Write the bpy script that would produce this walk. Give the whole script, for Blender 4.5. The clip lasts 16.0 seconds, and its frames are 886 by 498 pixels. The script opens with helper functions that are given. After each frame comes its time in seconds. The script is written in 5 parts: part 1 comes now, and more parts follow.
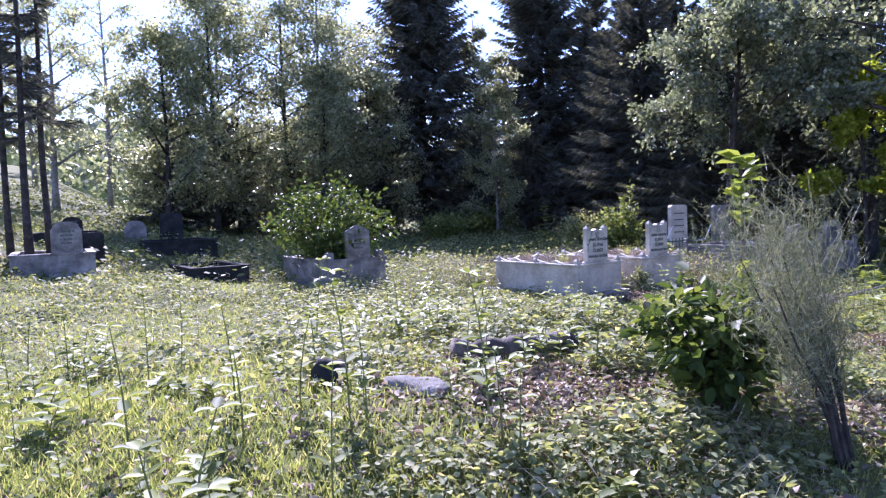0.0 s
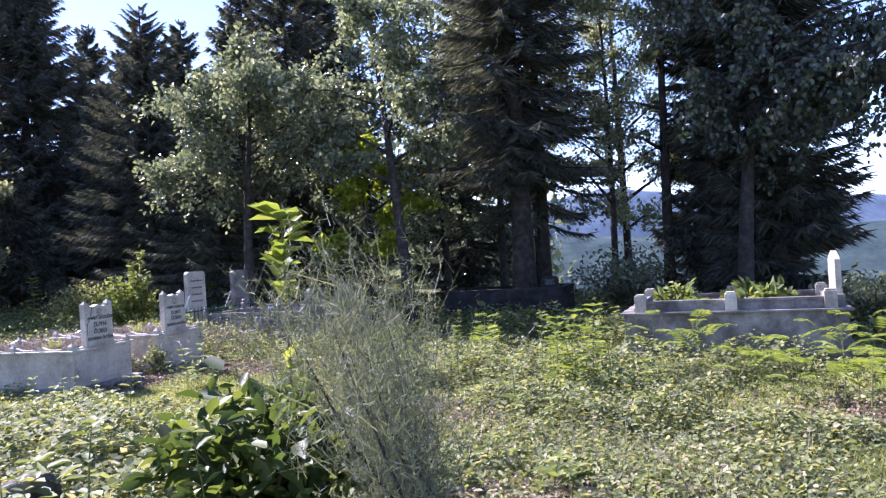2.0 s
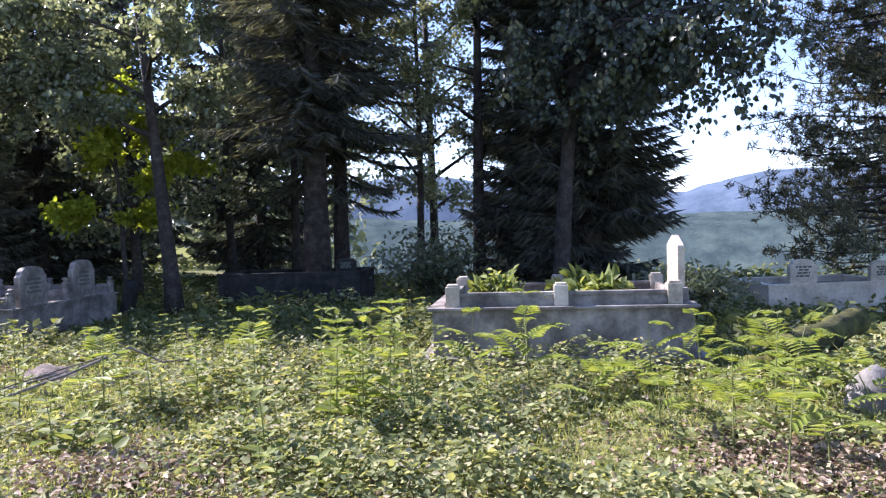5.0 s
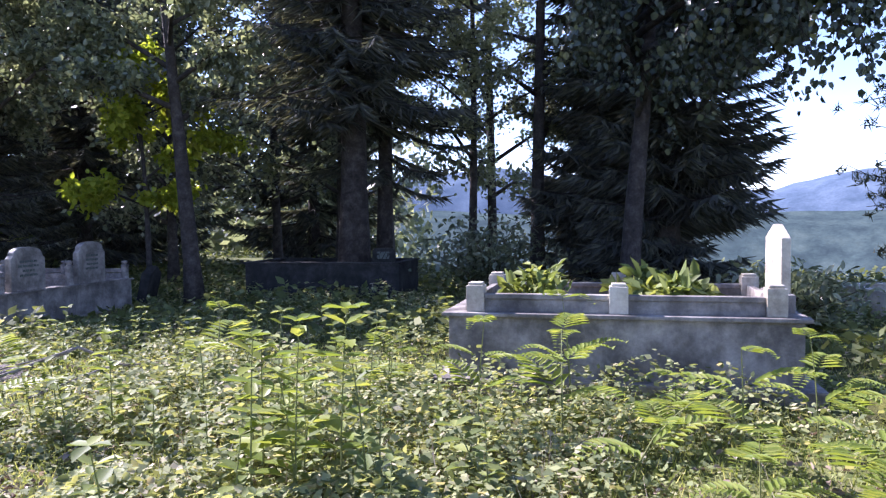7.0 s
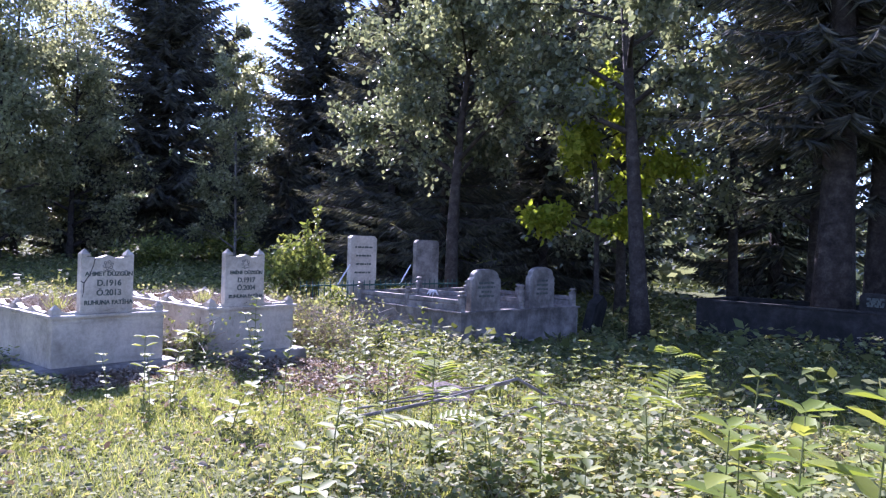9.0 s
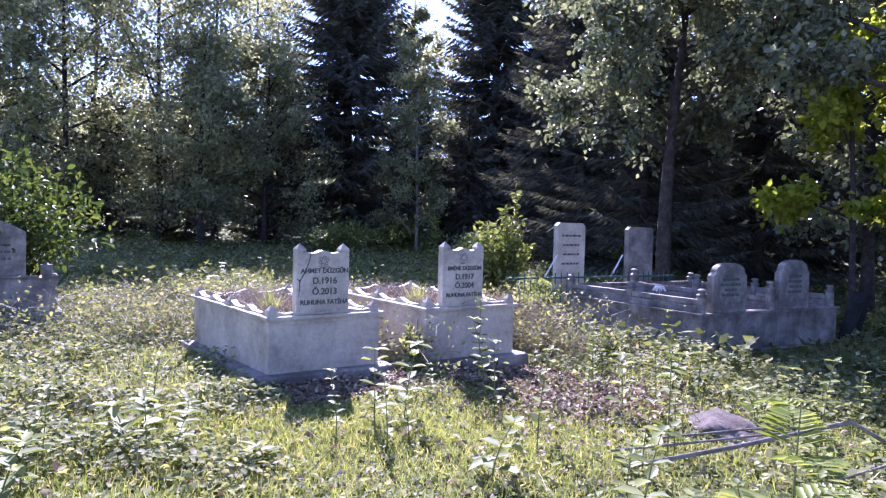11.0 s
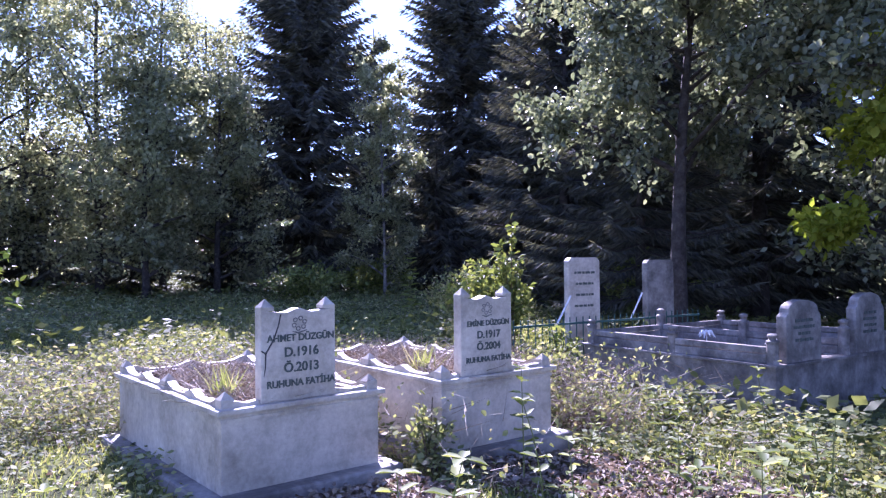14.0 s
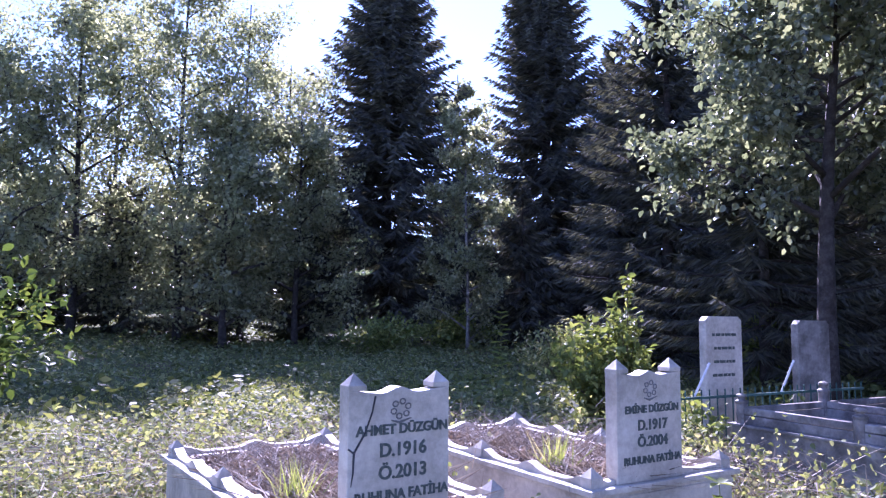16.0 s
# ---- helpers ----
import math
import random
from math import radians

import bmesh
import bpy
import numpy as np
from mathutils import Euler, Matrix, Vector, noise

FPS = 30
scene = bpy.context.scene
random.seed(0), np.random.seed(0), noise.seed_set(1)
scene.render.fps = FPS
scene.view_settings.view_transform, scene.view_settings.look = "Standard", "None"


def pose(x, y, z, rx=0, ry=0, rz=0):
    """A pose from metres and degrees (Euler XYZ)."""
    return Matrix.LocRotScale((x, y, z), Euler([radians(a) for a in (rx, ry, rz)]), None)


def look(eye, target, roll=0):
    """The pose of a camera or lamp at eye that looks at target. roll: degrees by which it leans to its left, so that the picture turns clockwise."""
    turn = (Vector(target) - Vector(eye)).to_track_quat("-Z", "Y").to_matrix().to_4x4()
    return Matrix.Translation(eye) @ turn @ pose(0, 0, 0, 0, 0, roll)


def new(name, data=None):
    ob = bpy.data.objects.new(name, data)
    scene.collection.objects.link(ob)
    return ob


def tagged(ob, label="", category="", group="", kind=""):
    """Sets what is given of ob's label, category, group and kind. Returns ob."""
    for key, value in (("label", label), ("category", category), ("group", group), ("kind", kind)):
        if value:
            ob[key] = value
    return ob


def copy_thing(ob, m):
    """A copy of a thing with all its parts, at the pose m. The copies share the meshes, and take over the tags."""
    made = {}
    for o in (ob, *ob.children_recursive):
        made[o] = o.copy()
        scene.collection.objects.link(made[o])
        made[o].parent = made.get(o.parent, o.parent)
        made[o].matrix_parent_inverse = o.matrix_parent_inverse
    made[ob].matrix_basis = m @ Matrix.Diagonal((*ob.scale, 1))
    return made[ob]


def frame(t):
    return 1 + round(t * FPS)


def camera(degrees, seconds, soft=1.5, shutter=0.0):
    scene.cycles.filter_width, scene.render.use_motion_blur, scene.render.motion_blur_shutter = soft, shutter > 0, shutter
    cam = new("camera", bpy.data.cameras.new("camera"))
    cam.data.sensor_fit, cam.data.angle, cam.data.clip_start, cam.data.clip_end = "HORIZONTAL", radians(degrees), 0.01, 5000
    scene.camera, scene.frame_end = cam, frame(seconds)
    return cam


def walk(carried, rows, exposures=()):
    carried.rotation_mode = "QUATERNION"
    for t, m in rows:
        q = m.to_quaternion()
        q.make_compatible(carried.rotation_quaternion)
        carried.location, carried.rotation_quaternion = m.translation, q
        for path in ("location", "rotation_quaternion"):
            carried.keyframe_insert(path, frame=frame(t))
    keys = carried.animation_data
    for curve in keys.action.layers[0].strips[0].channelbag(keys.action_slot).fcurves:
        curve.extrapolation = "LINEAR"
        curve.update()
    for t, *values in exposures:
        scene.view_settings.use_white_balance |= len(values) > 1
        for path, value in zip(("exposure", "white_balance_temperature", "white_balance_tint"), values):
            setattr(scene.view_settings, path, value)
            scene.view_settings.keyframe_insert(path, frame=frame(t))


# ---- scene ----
cam = camera(62.91, 16.0, soft=1.3)
# seconds, eye x y z, yaw, pitch, roll
ROWS = [
    (0.0, 0.041, 0.095, 1.729, -30.48, -3.08, 1.95),
    (0.5, 0.181, 0.406, 1.772, -40.76, -3.44, 3.05),
    (1.0, 0.458, 0.623, 1.757, -43.26, -0.13, 1.29),
    (1.5, 0.739, 0.809, 1.754, -55.05, 0.20, 2.03),
    (2.0, 1.064, 1.064, 1.755, -67.55, 0.22, 3.60),
    (2.5, 1.455, 1.191, 1.734, -66.88, 0.56, 3.38),
    (3.0, 1.881, 1.293, 1.708, -71.57, -2.21, 2.18),
    (3.5, 2.267, 1.370, 1.695, -78.31, -3.12, 2.80),
    (4.0, 2.756, 1.370, 1.663, -74.15, -3.52, 1.71),
    (4.5, 3.113, 1.383, 1.650, -79.17, -3.99, 1.43),
    (5.0, 3.579, 1.512, 1.644, -82.80, -1.93, 1.77),
    (7.5, 5.710, 1.266, 1.497, -71.03, -2.79, -0.50),
    (8.0, 5.910, 1.371, 1.496, -60.30, -3.53, 0.25),
    (8.5, 6.185, 1.637, 1.486, -53.45, -1.30, -1.15),
    (9.0, 6.327, 1.883, 1.501, -42.45, -0.17, -1.71),
    (9.5, 6.445, 2.171, 1.498, -30.82, -3.64, -2.15),
    (10.0, 6.433, 2.513, 1.542, -27.99, -2.43, -2.57),
    (12.5, 6.614, 4.377, 1.594, -32.97, -0.22, 0.81),
    (13.0, 6.862, 4.694, 1.598, -31.96, 3.49, -0.09),
    (13.5, 6.987, 5.012, 1.597, -37.30, 2.25, 1.71),
    (14.0, 7.027, 5.190, 1.589, -32.93, 1.19, 0.59),
    (14.5, 7.239, 5.540, 1.615, -25.22, 1.42, 1.65),
    (15.0, 7.346, 5.865, 1.641, -24.66, 2.07, -0.69),
    (15.5, 7.353, 6.263, 1.655, -25.26, 3.14, -0.65),
    (16.0, 7.436, 6.575, 1.639, -27.11, 5.29, -0.46),
]
walk(cam, [(t, pose(x, y, z, 90 + pitch, roll, yaw)) for t, x, y, z, yaw, pitch, roll in ROWS],
     exposures=[(0.0, 1.66, 5450, 44), (3.0, 1.72, 5950, 33), (5.0, 1.72, 6100, 31), (8.0, 1.8, 5650, 40), (10.0, 1.8, 5500, 45), (13.0, 1.92, 5370, 51), (16.0, 1.92, 5210, 53)])

# ---- sky, sun ----
SUN_EL, SUN_AZ = radians(38.0), math.atan2(0.335, 0.942)  # azimuth from +y towards +x
world = bpy.data.worlds.new("sky")
scene.world = world
world.use_nodes = True
wn = world.node_tree.nodes
sky = wn.new("ShaderNodeTexSky")
sky.sky_type, sky.sun_disc = "NISHITA", False
sky.sun_elevation, sky.sun_rotation = SUN_EL, SUN_AZ
sky.air_density, sky.dust_density, sky.ozone_density = 0.75, 0.05, 1.4
wn["Background"].inputs["Strength"].default_value = 0.112
world.node_tree.links.new(sky.outputs[0], wn["Background"].inputs[0])
sun_data = bpy.data.lights.new("sun", "SUN")
sun_data.energy, sun_data.angle, sun_data.color = 5.0, radians(0.55), (1.0, 0.965, 0.91)
SUN_DIR = Vector((math.sin(SUN_AZ) * math.cos(SUN_EL), math.cos(SUN_AZ) * math.cos(SUN_EL), math.sin(SUN_EL)))
sun = new("sun", sun_data)
sun.matrix_world = look(SUN_DIR * 60, (0, 0, 0))


# ---- materials ----
def mat_base(name):
    m = bpy.data.materials.new(name)
    m.use_nodes = True
    nt = m.node_tree
    return m, nt, nt.nodes["Principled BSDF"], nt.nodes["Material Output"]


def add(nt, kind, **inputs):
    n = nt.nodes.new(kind)
    for k, v in inputs.items():
        n.inputs[k].default_value = v
    return n


def ramp_node(nt, fac, stops):
    r = nt.nodes.new("ShaderNodeValToRGB")
    while len(r.color_ramp.elements) < len(stops):
        r.color_ramp.elements.new(0.5)
    for e, (p, c) in zip(r.color_ramp.elements, stops):
        e.position, e.color = p, (*c, 1)
    nt.links.new(fac, r.inputs[0])
    return r


def surface(name, stops, scale, rough=0.7, fine=0.0, bump=0.3, bump_scale=None, spec=0.4, detail=8.0):
    """A stained solid: colours mixed by two noises in object space, with a bump."""
    m, nt, bsdf, out = mat_base(name)
    co = nt.nodes.new("ShaderNodeTexCoord")
    n1 = add(nt, "ShaderNodeTexNoise", Scale=scale, Detail=detail, Roughness=0.65)
    nt.links.new(co.outputs["Object"], n1.inputs["Vector"])
    r = ramp_node(nt, n1.outputs["Fac"], stops)
    n2 = add(nt, "ShaderNodeTexNoise", Scale=bump_scale or scale * 9, Detail=6.0, Roughness=0.7)
    nt.links.new(co.outputs["Object"], n2.inputs["Vector"])
    mix = nt.nodes.new("ShaderNodeMix")
    mix.data_type, mix.blend_type = "RGBA", "OVERLAY"
    mix.inputs["Factor"].default_value = fine
    nt.links.new(r.outputs[0], mix.inputs["A"])
    nt.links.new(n2.outputs["Fac"], mix.inputs["B"])
    nt.links.new(mix.outputs["Result"], bsdf.inputs["Base Color"])
    b = add(nt, "ShaderNodeBump", Strength=bump, Distance=0.02)
    nt.links.new(n2.outputs["Fac"], b.inputs["Height"])
    nt.links.new(b.outputs[0], bsdf.inputs["Normal"])
    bsdf.inputs["Roughness"].default_value = rough
    bsdf.inputs["Specular IOR Level"].default_value = spec
    return m


def leafy(name, stops, rough=0.5, passing=0.4, spec=0.4, tint=(1.45, 1.35, 0.72)):
    """Leaves: a colour for each island, gloss above and light let through."""
    m, nt, bsdf, out = mat_base(name)
    g = nt.nodes.new("ShaderNodeNewGeometry")
    r = ramp_node(nt, g.outputs["Random Per Island"], stops)
    nt.links.new(r.outputs[0], bsdf.inputs["Base Color"])
    bsdf.inputs["Roughness"].default_value = rough
    bsdf.inputs["Specular IOR Level"].default_value = spec
    tr = nt.nodes.new("ShaderNodeBsdfTranslucent")
    mul = nt.nodes.new("ShaderNodeMix")
    mul.data_type, mul.blend_type = "RGBA", "MULTIPLY"
    mul.inputs["Factor"].default_value = 1.0
    nt.links.new(r.outputs[0], mul.inputs["A"])
    mul.inputs["B"].default_value = (*tint, 1)
    nt.links.new(mul.outputs["Result"], tr.inputs["Color"])
    mx = nt.nodes.new("ShaderNodeMixShader")
    mx.inputs[0].default_value = passing
    nt.links.new(bsdf.outputs[0], mx.inputs[1])
    nt.links.new(tr.outputs[0], mx.inputs[2])
    nt.links.new(mx.outputs[0], out.inputs[0])
    return m


MARBLE = surface("weathered_marble", [(0.26, (0.16, 0.14, 0.105)), (0.42, (0.39, 0.35, 0.275)), (0.58, (0.56, 0.51, 0.41)), (0.75, (0.70, 0.65, 0.535))], 2.2, 0.55, 0.45, 0.2, 24)
# Stains, plus shade on the graves put into the grey.
MARBLE_GREY = surface("shaded_stained_marble", [(0.30, (0.06, 0.054, 0.047)), (0.45, (0.15, 0.136, 0.118)), (0.56, (0.26, 0.24, 0.21)), (0.72, (0.41, 0.38, 0.33))], 3.0, 0.65, 0.45, 0.25, 22)
# Near-black base: deep tree shade is put into the concrete's colour.
CONCRETE = surface("shade_darkened_concrete", [(0.3, (0.012, 0.013, 0.011)), (0.5, (0.03, 0.03, 0.028)), (0.75, (0.07, 0.07, 0.066))], 3.5, 0.95, 0.4, 0.4, 30, 0.2)
STONE = surface("grey_field_stone", [(0.3, (0.07, 0.07, 0.065)), (0.5, (0.17, 0.165, 0.15)), (0.75, (0.30, 0.29, 0.27))], 4.0, 0.95, 0.4, 0.7, 22)
SOIL = surface("dry_grave_soil", [(0.3, (0.05, 0.04, 0.03)), (0.5, (0.14, 0.10, 0.07)), (0.75, (0.26, 0.21, 0.15))], 9.0, 1.0, 0.5, 0.9, 40)
BARK = surface("fissured_bark", [(0.3, (0.016, 0.013, 0.011)), (0.5, (0.045, 0.038, 0.032)), (0.75, (0.10, 0.088, 0.076))], 7.0, 0.95, 0.4, 0.9, 28)
BARK_PALE = surface("pale_smooth_bark", [(0.3, (0.06, 0.055, 0.05)), (0.5, (0.20, 0.19, 0.17)), (0.75, (0.38, 0.36, 0.33))], 6.0, 0.85, 0.4, 0.6, 24)
DEADWOOD = surface("grey_dead_wood", [(0.3, (0.10, 0.09, 0.075)), (0.5, (0.24, 0.21, 0.18)), (0.75, (0.40, 0.37, 0.32))], 6.0, 0.9, 0.4, 0.5, 40)
LOGWOOD = surface("rotting_log_wood", [(0.3, (0.04, 0.035, 0.03)), (0.5, (0.12, 0.10, 0.085)), (0.75, (0.26, 0.23, 0.2))], 5.0, 0.95, 0.5, 0.8, 35)
STEM = surface("green_stem", [(0.3, (0.09, 0.11, 0.03)), (0.6, (0.18, 0.20, 0.06))], 9.0, 0.6, 0.2, 0.2)
BROWN_STEM = surface("brown_stem", [(0.3, (0.05, 0.04, 0.025)), (0.6, (0.14, 0.11, 0.07))], 9.0, 0.8, 0.2, 0.3)
LETTER = surface("faded_green_black_letter_paint", [(0.35, (0.04, 0.055, 0.045)), (0.55, (0.085, 0.105, 0.088)), (0.75, (0.15, 0.17, 0.145))], 38.0, 0.6, 0.2, 0.1)
METAL_GREEN = surface("green_painted_iron", [(0.35, (0.02, 0.06, 0.05)), (0.6, (0.045, 0.12, 0.10)), (0.8, (0.08, 0.05, 0.03))], 14.0, 0.7, 0.2, 0.2)
MOSS = surface("damp_green_moss", [(0.35, (0.015, 0.016, 0.008)), (0.52, (0.06, 0.065, 0.014)), (0.75, (0.16, 0.16, 0.035))], 7.0, 1.0, 0.5, 0.9, 60)
CRACK = surface("dirty_crack", [(0.3, (0.03, 0.03, 0.03)), (0.7, (0.08, 0.08, 0.08))], 20.0, 1.0)
WHITE_PETAL = surface("white_cloth_petal", [(0.3, (0.6, 0.6, 0.6)), (0.7, (0.8, 0.8, 0.8))], 20.0, 0.7)
# Distance haze is put into this forest's base colour as blue.
HILL = surface("haze_tinted_far_forest", [(0.3, (0.055, 0.085, 0.12)), (0.5, (0.085, 0.12, 0.165)), (0.7, (0.115, 0.155, 0.20))], 0.02, 1.0, 0.3, 0.5, 0.2, 0.0)
# Hillside shadow and bluish haze are put into this dark green.
HILL_NEAR = surface("shade_tinted_valley_forest", [(0.3, (0.03, 0.045, 0.05)), (0.5, (0.05, 0.075, 0.075)), (0.7, (0.08, 0.11, 0.10))], 0.12, 1.0, 0.4, 0.8, 1.0, 0.0)
WOODED = surface("wooded_slope", [(0.3, (0.03, 0.05, 0.02)), (0.5, (0.07, 0.10, 0.035)), (0.7, (0.13, 0.16, 0.06))], 0.25, 1.0, 0.4, 0.8, 1.5, 0.0)

GRASS = leafy("grass_blades", [(0.0, (0.14, 0.185, 0.06)), (0.45, (0.23, 0.285, 0.09)), (0.85, (0.34, 0.36, 0.16)), (1.0, (0.46, 0.42, 0.26))], 0.5, 0.5, 0.3)
BRAMBLE = leafy("bramble_leaves", [(0.0, (0.10, 0.13, 0.06)), (0.5, (0.215, 0.25, 0.11)), (0.85, (0.36, 0.385, 0.19)), (1.0, (0.48, 0.43, 0.30))], 0.68, 0.38, 0.18)
# Darker leaf greens that hold the wood floor's shade in the colour.
SHADED_PLANT = leafy("shade_darkened_plants", [(0.0, (0.06, 0.08, 0.03)), (0.6, (0.12, 0.15, 0.055)), (1.0, (0.22, 0.24, 0.10))], 0.6, 0.35, 0.2)
LITTER = leafy("dry_leaf_litter", [(0.0, (0.12, 0.085, 0.06)), (0.5, (0.26, 0.20, 0.145)), (1.0, (0.46, 0.39, 0.30))], 0.7, 0.2, 0.3, (1.1, 1.0, 0.85))
FIR = leafy("fir_needles", [(0.0, (0.055, 0.062, 0.057)), (0.6, (0.105, 0.113, 0.097)), (1.0, (0.16, 0.17, 0.125))], 0.85, 0.22, 0.12)
PINE = leafy("pine_needles", [(0.0, (0.035, 0.045, 0.026)), (0.5, (0.075, 0.085, 0.042)), (0.85, (0.20, 0.18, 0.09)), (1.0, (0.34, 0.28, 0.15))], 0.55, 0.15, 0.35)
ALDER = leafy("alder_leaves", [(0.0, (0.09, 0.115, 0.075)), (0.5, (0.18, 0.21, 0.13)), (1.0, (0.32, 0.34, 0.22))], 0.3, 0.40, 0.7, (1.3, 1.3, 0.85))
BIRCH = leafy("birch_leaves", [(0.0, (0.15, 0.17, 0.10)), (0.5, (0.27, 0.29, 0.17)), (1.0, (0.42, 0.44, 0.27))], 0.35, 0.58, 0.55, (1.3, 1.28, 0.9))
# Brightened base: sunlight on these leaves is put into their colour.
YELLOW = leafy("sunlit_yellow_green_leaves", [(0.0, (0.20, 0.26, 0.025)), (0.6, (0.31, 0.37, 0.045)), (1.0, (0.42, 0.45, 0.07))], 0.45, 0.6, 0.4, (1.3, 1.3, 0.7))
LAUREL = leafy("laurel_leaves", [(0.0, (0.04, 0.07, 0.022)), (0.6, (0.075, 0.12, 0.03)), (1.0, (0.15, 0.19, 0.045))], 0.52, 0.36, 0.25)
FERN = leafy("bracken_fronds", [(0.0, (0.13, 0.19, 0.035)), (0.6, (0.20, 0.26, 0.05)), (1.0, (0.27, 0.31, 0.08))], 0.5, 0.45, 0.35)
BROOM = leafy("broom_twigs", [(0.0, (0.065, 0.08, 0.058)), (0.6, (0.135, 0.16, 0.112)), (1.0, (0.24, 0.255, 0.185))], 0.6, 0.3, 0.25)
NETTLE = leafy("nettle_leaves", [(0.0, (0.09, 0.125, 0.035)), (0.6, (0.16, 0.21, 0.06)), (1.0, (0.30, 0.335, 0.11))], 0.6, 0.38, 0.3)
CLOVER = leafy("clover_leaves", [(0.0, (0.115, 0.15, 0.05)), (0.5, (0.215, 0.255, 0.09)), (0.85, (0.33, 0.35, 0.155)), (1.0, (0.46, 0.41, 0.28))], 0.68, 0.38, 0.18)
# Dark base puts the backlit silhouette into the leaf colour.
POPLAR = leafy("silhouette_dark_leaves", [(0.0, (0.03, 0.045, 0.03)), (0.6, (0.06, 0.08, 0.05)), (1.0, (0.12, 0.14, 0.08))], 0.4, 0.12, 0.5)
DRY_CANE = leafy("dry_canes", [(0.0, (0.11, 0.085, 0.06)), (0.5, (0.25, 0.21, 0.16)), (1.0, (0.48, 0.42, 0.33))], 0.7, 0.1, 0.3, (1.1, 1.0, 0.85))


def ground_material():
    m, nt, bsdf, out = mat_base("mossy_turf")
    co = nt.nodes.new("ShaderNodeTexCoord")
    n1 = add(nt, "ShaderNodeTexNoise", Scale=0.6, Detail=6.0, Roughness=0.6)
    n2 = add(nt, "ShaderNodeTexNoise", Scale=9.0, Detail=8.0, Roughness=0.7)
    for n in (n1, n2):
        nt.links.new(co.outputs["Object"], n.inputs["Vector"])
    a = ramp_node(nt, n1.outputs["Fac"], [(0.35, (0.10, 0.115, 0.04)), (0.55, (0.18, 0.20, 0.07)), (0.7, (0.26, 0.21, 0.13))])
    b = ramp_node(nt, n2.outputs["Fac"], [(0.3, (0.25, 0.25, 0.25)), (0.7, (0.9, 0.9, 0.9))])
    mix = nt.nodes.new("ShaderNodeMix")
    mix.data_type, mix.blend_type = "RGBA", "MULTIPLY"
    mix.inputs["Factor"].default_value = 0.7
    nt.links.new(a.outputs[0], mix.inputs["A"])
    nt.links.new(b.outputs[0], mix.inputs["B"])
    nt.links.new(mix.outputs["Result"], bsdf.inputs["Base Color"])
    bp = add(nt, "ShaderNodeBump", Strength=0.8, Distance=0.05)
    nt.links.new(n2.outputs["Fac"], bp.inputs["Height"])
    nt.links.new(bp.outputs[0], bsdf.inputs["Normal"])
    bsdf.inputs["Roughness"].default_value = 0.95
    bsdf.inputs["Specular IOR Level"].default_value = 0.15
    return m


TURF = ground_material()


# ---- building helpers ----
def smooth(a, b, v):
    u = np.clip((np.asarray(v, float) - a) / (b - a), 0, 1)
    return u * u * (3 - 2 * u)


def gz(x, y):
    """Height of the ground."""
    x, y = np.asarray(x, float), np.asarray(y, float)
    z = 0.10 + 0.52 * np.exp(-((x - 2.5) ** 2 + (y - 4.6) ** 2) / (2 * 2.6 ** 2))
    z = z + 0.025 * np.clip(y - 12, 0, 60) + 0.085 * np.clip(y - 17, 0, 70) * (1 - smooth(-1, 13, x))
    z = z + 0.085 * np.clip(6 - x, 0, 40) * smooth(7, 16, y)
    z = z - 0.05 * smooth(9, 12, x) * (1 - smooth(10, 16, y)) * smooth(4, 9, y)
    z = z - 16.0 * smooth(21, 95, x - 0.5 * np.clip(y, 0, 100)) 
    z = z - 0.3 * smooth(1, 9, -y)
    z = z + 0.03 * np.sin(1.7 * x + 0.4 * y) * np.sin(1.3 * y - 0.5 * x) + 0.02 * np.sin(3.1 * x) * np.sin(2.7 * y)
    return z


def g1z(x, y):
    return float(gz(x, y))


def thing(name, label, category, loc=(0, 0, 0), rz=0.0, group="", kind=""):
    ob = new(name)
    ob.empty_display_size = 0.2
    ob.matrix_basis = pose(*loc, 0, 0, rz)
    return tagged(ob, label, category, group, kind)


def part(name, bm, material, parent=None, label="", shade=False):
    me = bpy.data.meshes.new(name)
    bm.to_mesh(me)
    bm.free()
    me.materials.append(material)
    if shade:
        me.polygons.foreach_set("use_smooth", [True] * len(me.polygons))
    ob = new(name, me)
    ob.parent = parent
    if label:
        ob["label"] = label
    return ob


def part_np(name, verts, faces, material, parent=None, label=""):
    """verts (n, 3), faces (m, k): one mesh from arrays."""
    me = bpy.data.meshes.new(name)
    verts, faces = np.asarray(verts, np.float32), np.asarray(faces, np.int32)
    m, k = faces.shape
    me.vertices.add(len(verts))
    me.vertices.foreach_set("co", verts.ravel())
    me.loops.add(m * k)
    me.loops.foreach_set("vertex_index", faces.ravel())
    me.polygons.add(m)
    me.polygons.foreach_set("loop_start", np.arange(0, m * k, k, dtype=np.int32))
    me.update(calc_edges=True)
    me.materials.append(material)
    ob = new(name, me)
    ob.parent = parent
    if label:
        ob["label"] = label
    return ob


def box(bm, x0, x1, y0, y1, z0, z1, bevel=0.0):
    r = bmesh.ops.create_cube(bm, size=1.0)
    vs = r["verts"]
    for v in vs:
        v.co = Vector(((x0 + x1) / 2 + v.co.x * (x1 - x0), (y0 + y1) / 2 + v.co.y * (y1 - y0), (z0 + z1) / 2 + v.co.z * (z1 - z0)))
    if bevel:
        es = list({e for v in vs for e in v.link_edges})
        bmesh.ops.bevel(bm, geom=es, offset=bevel, segments=2, affect="EDGES", profile=0.5)
    return bm


def boxed(*a, bevel=0.0):
    return box(bmesh.new(), *a, bevel=bevel)


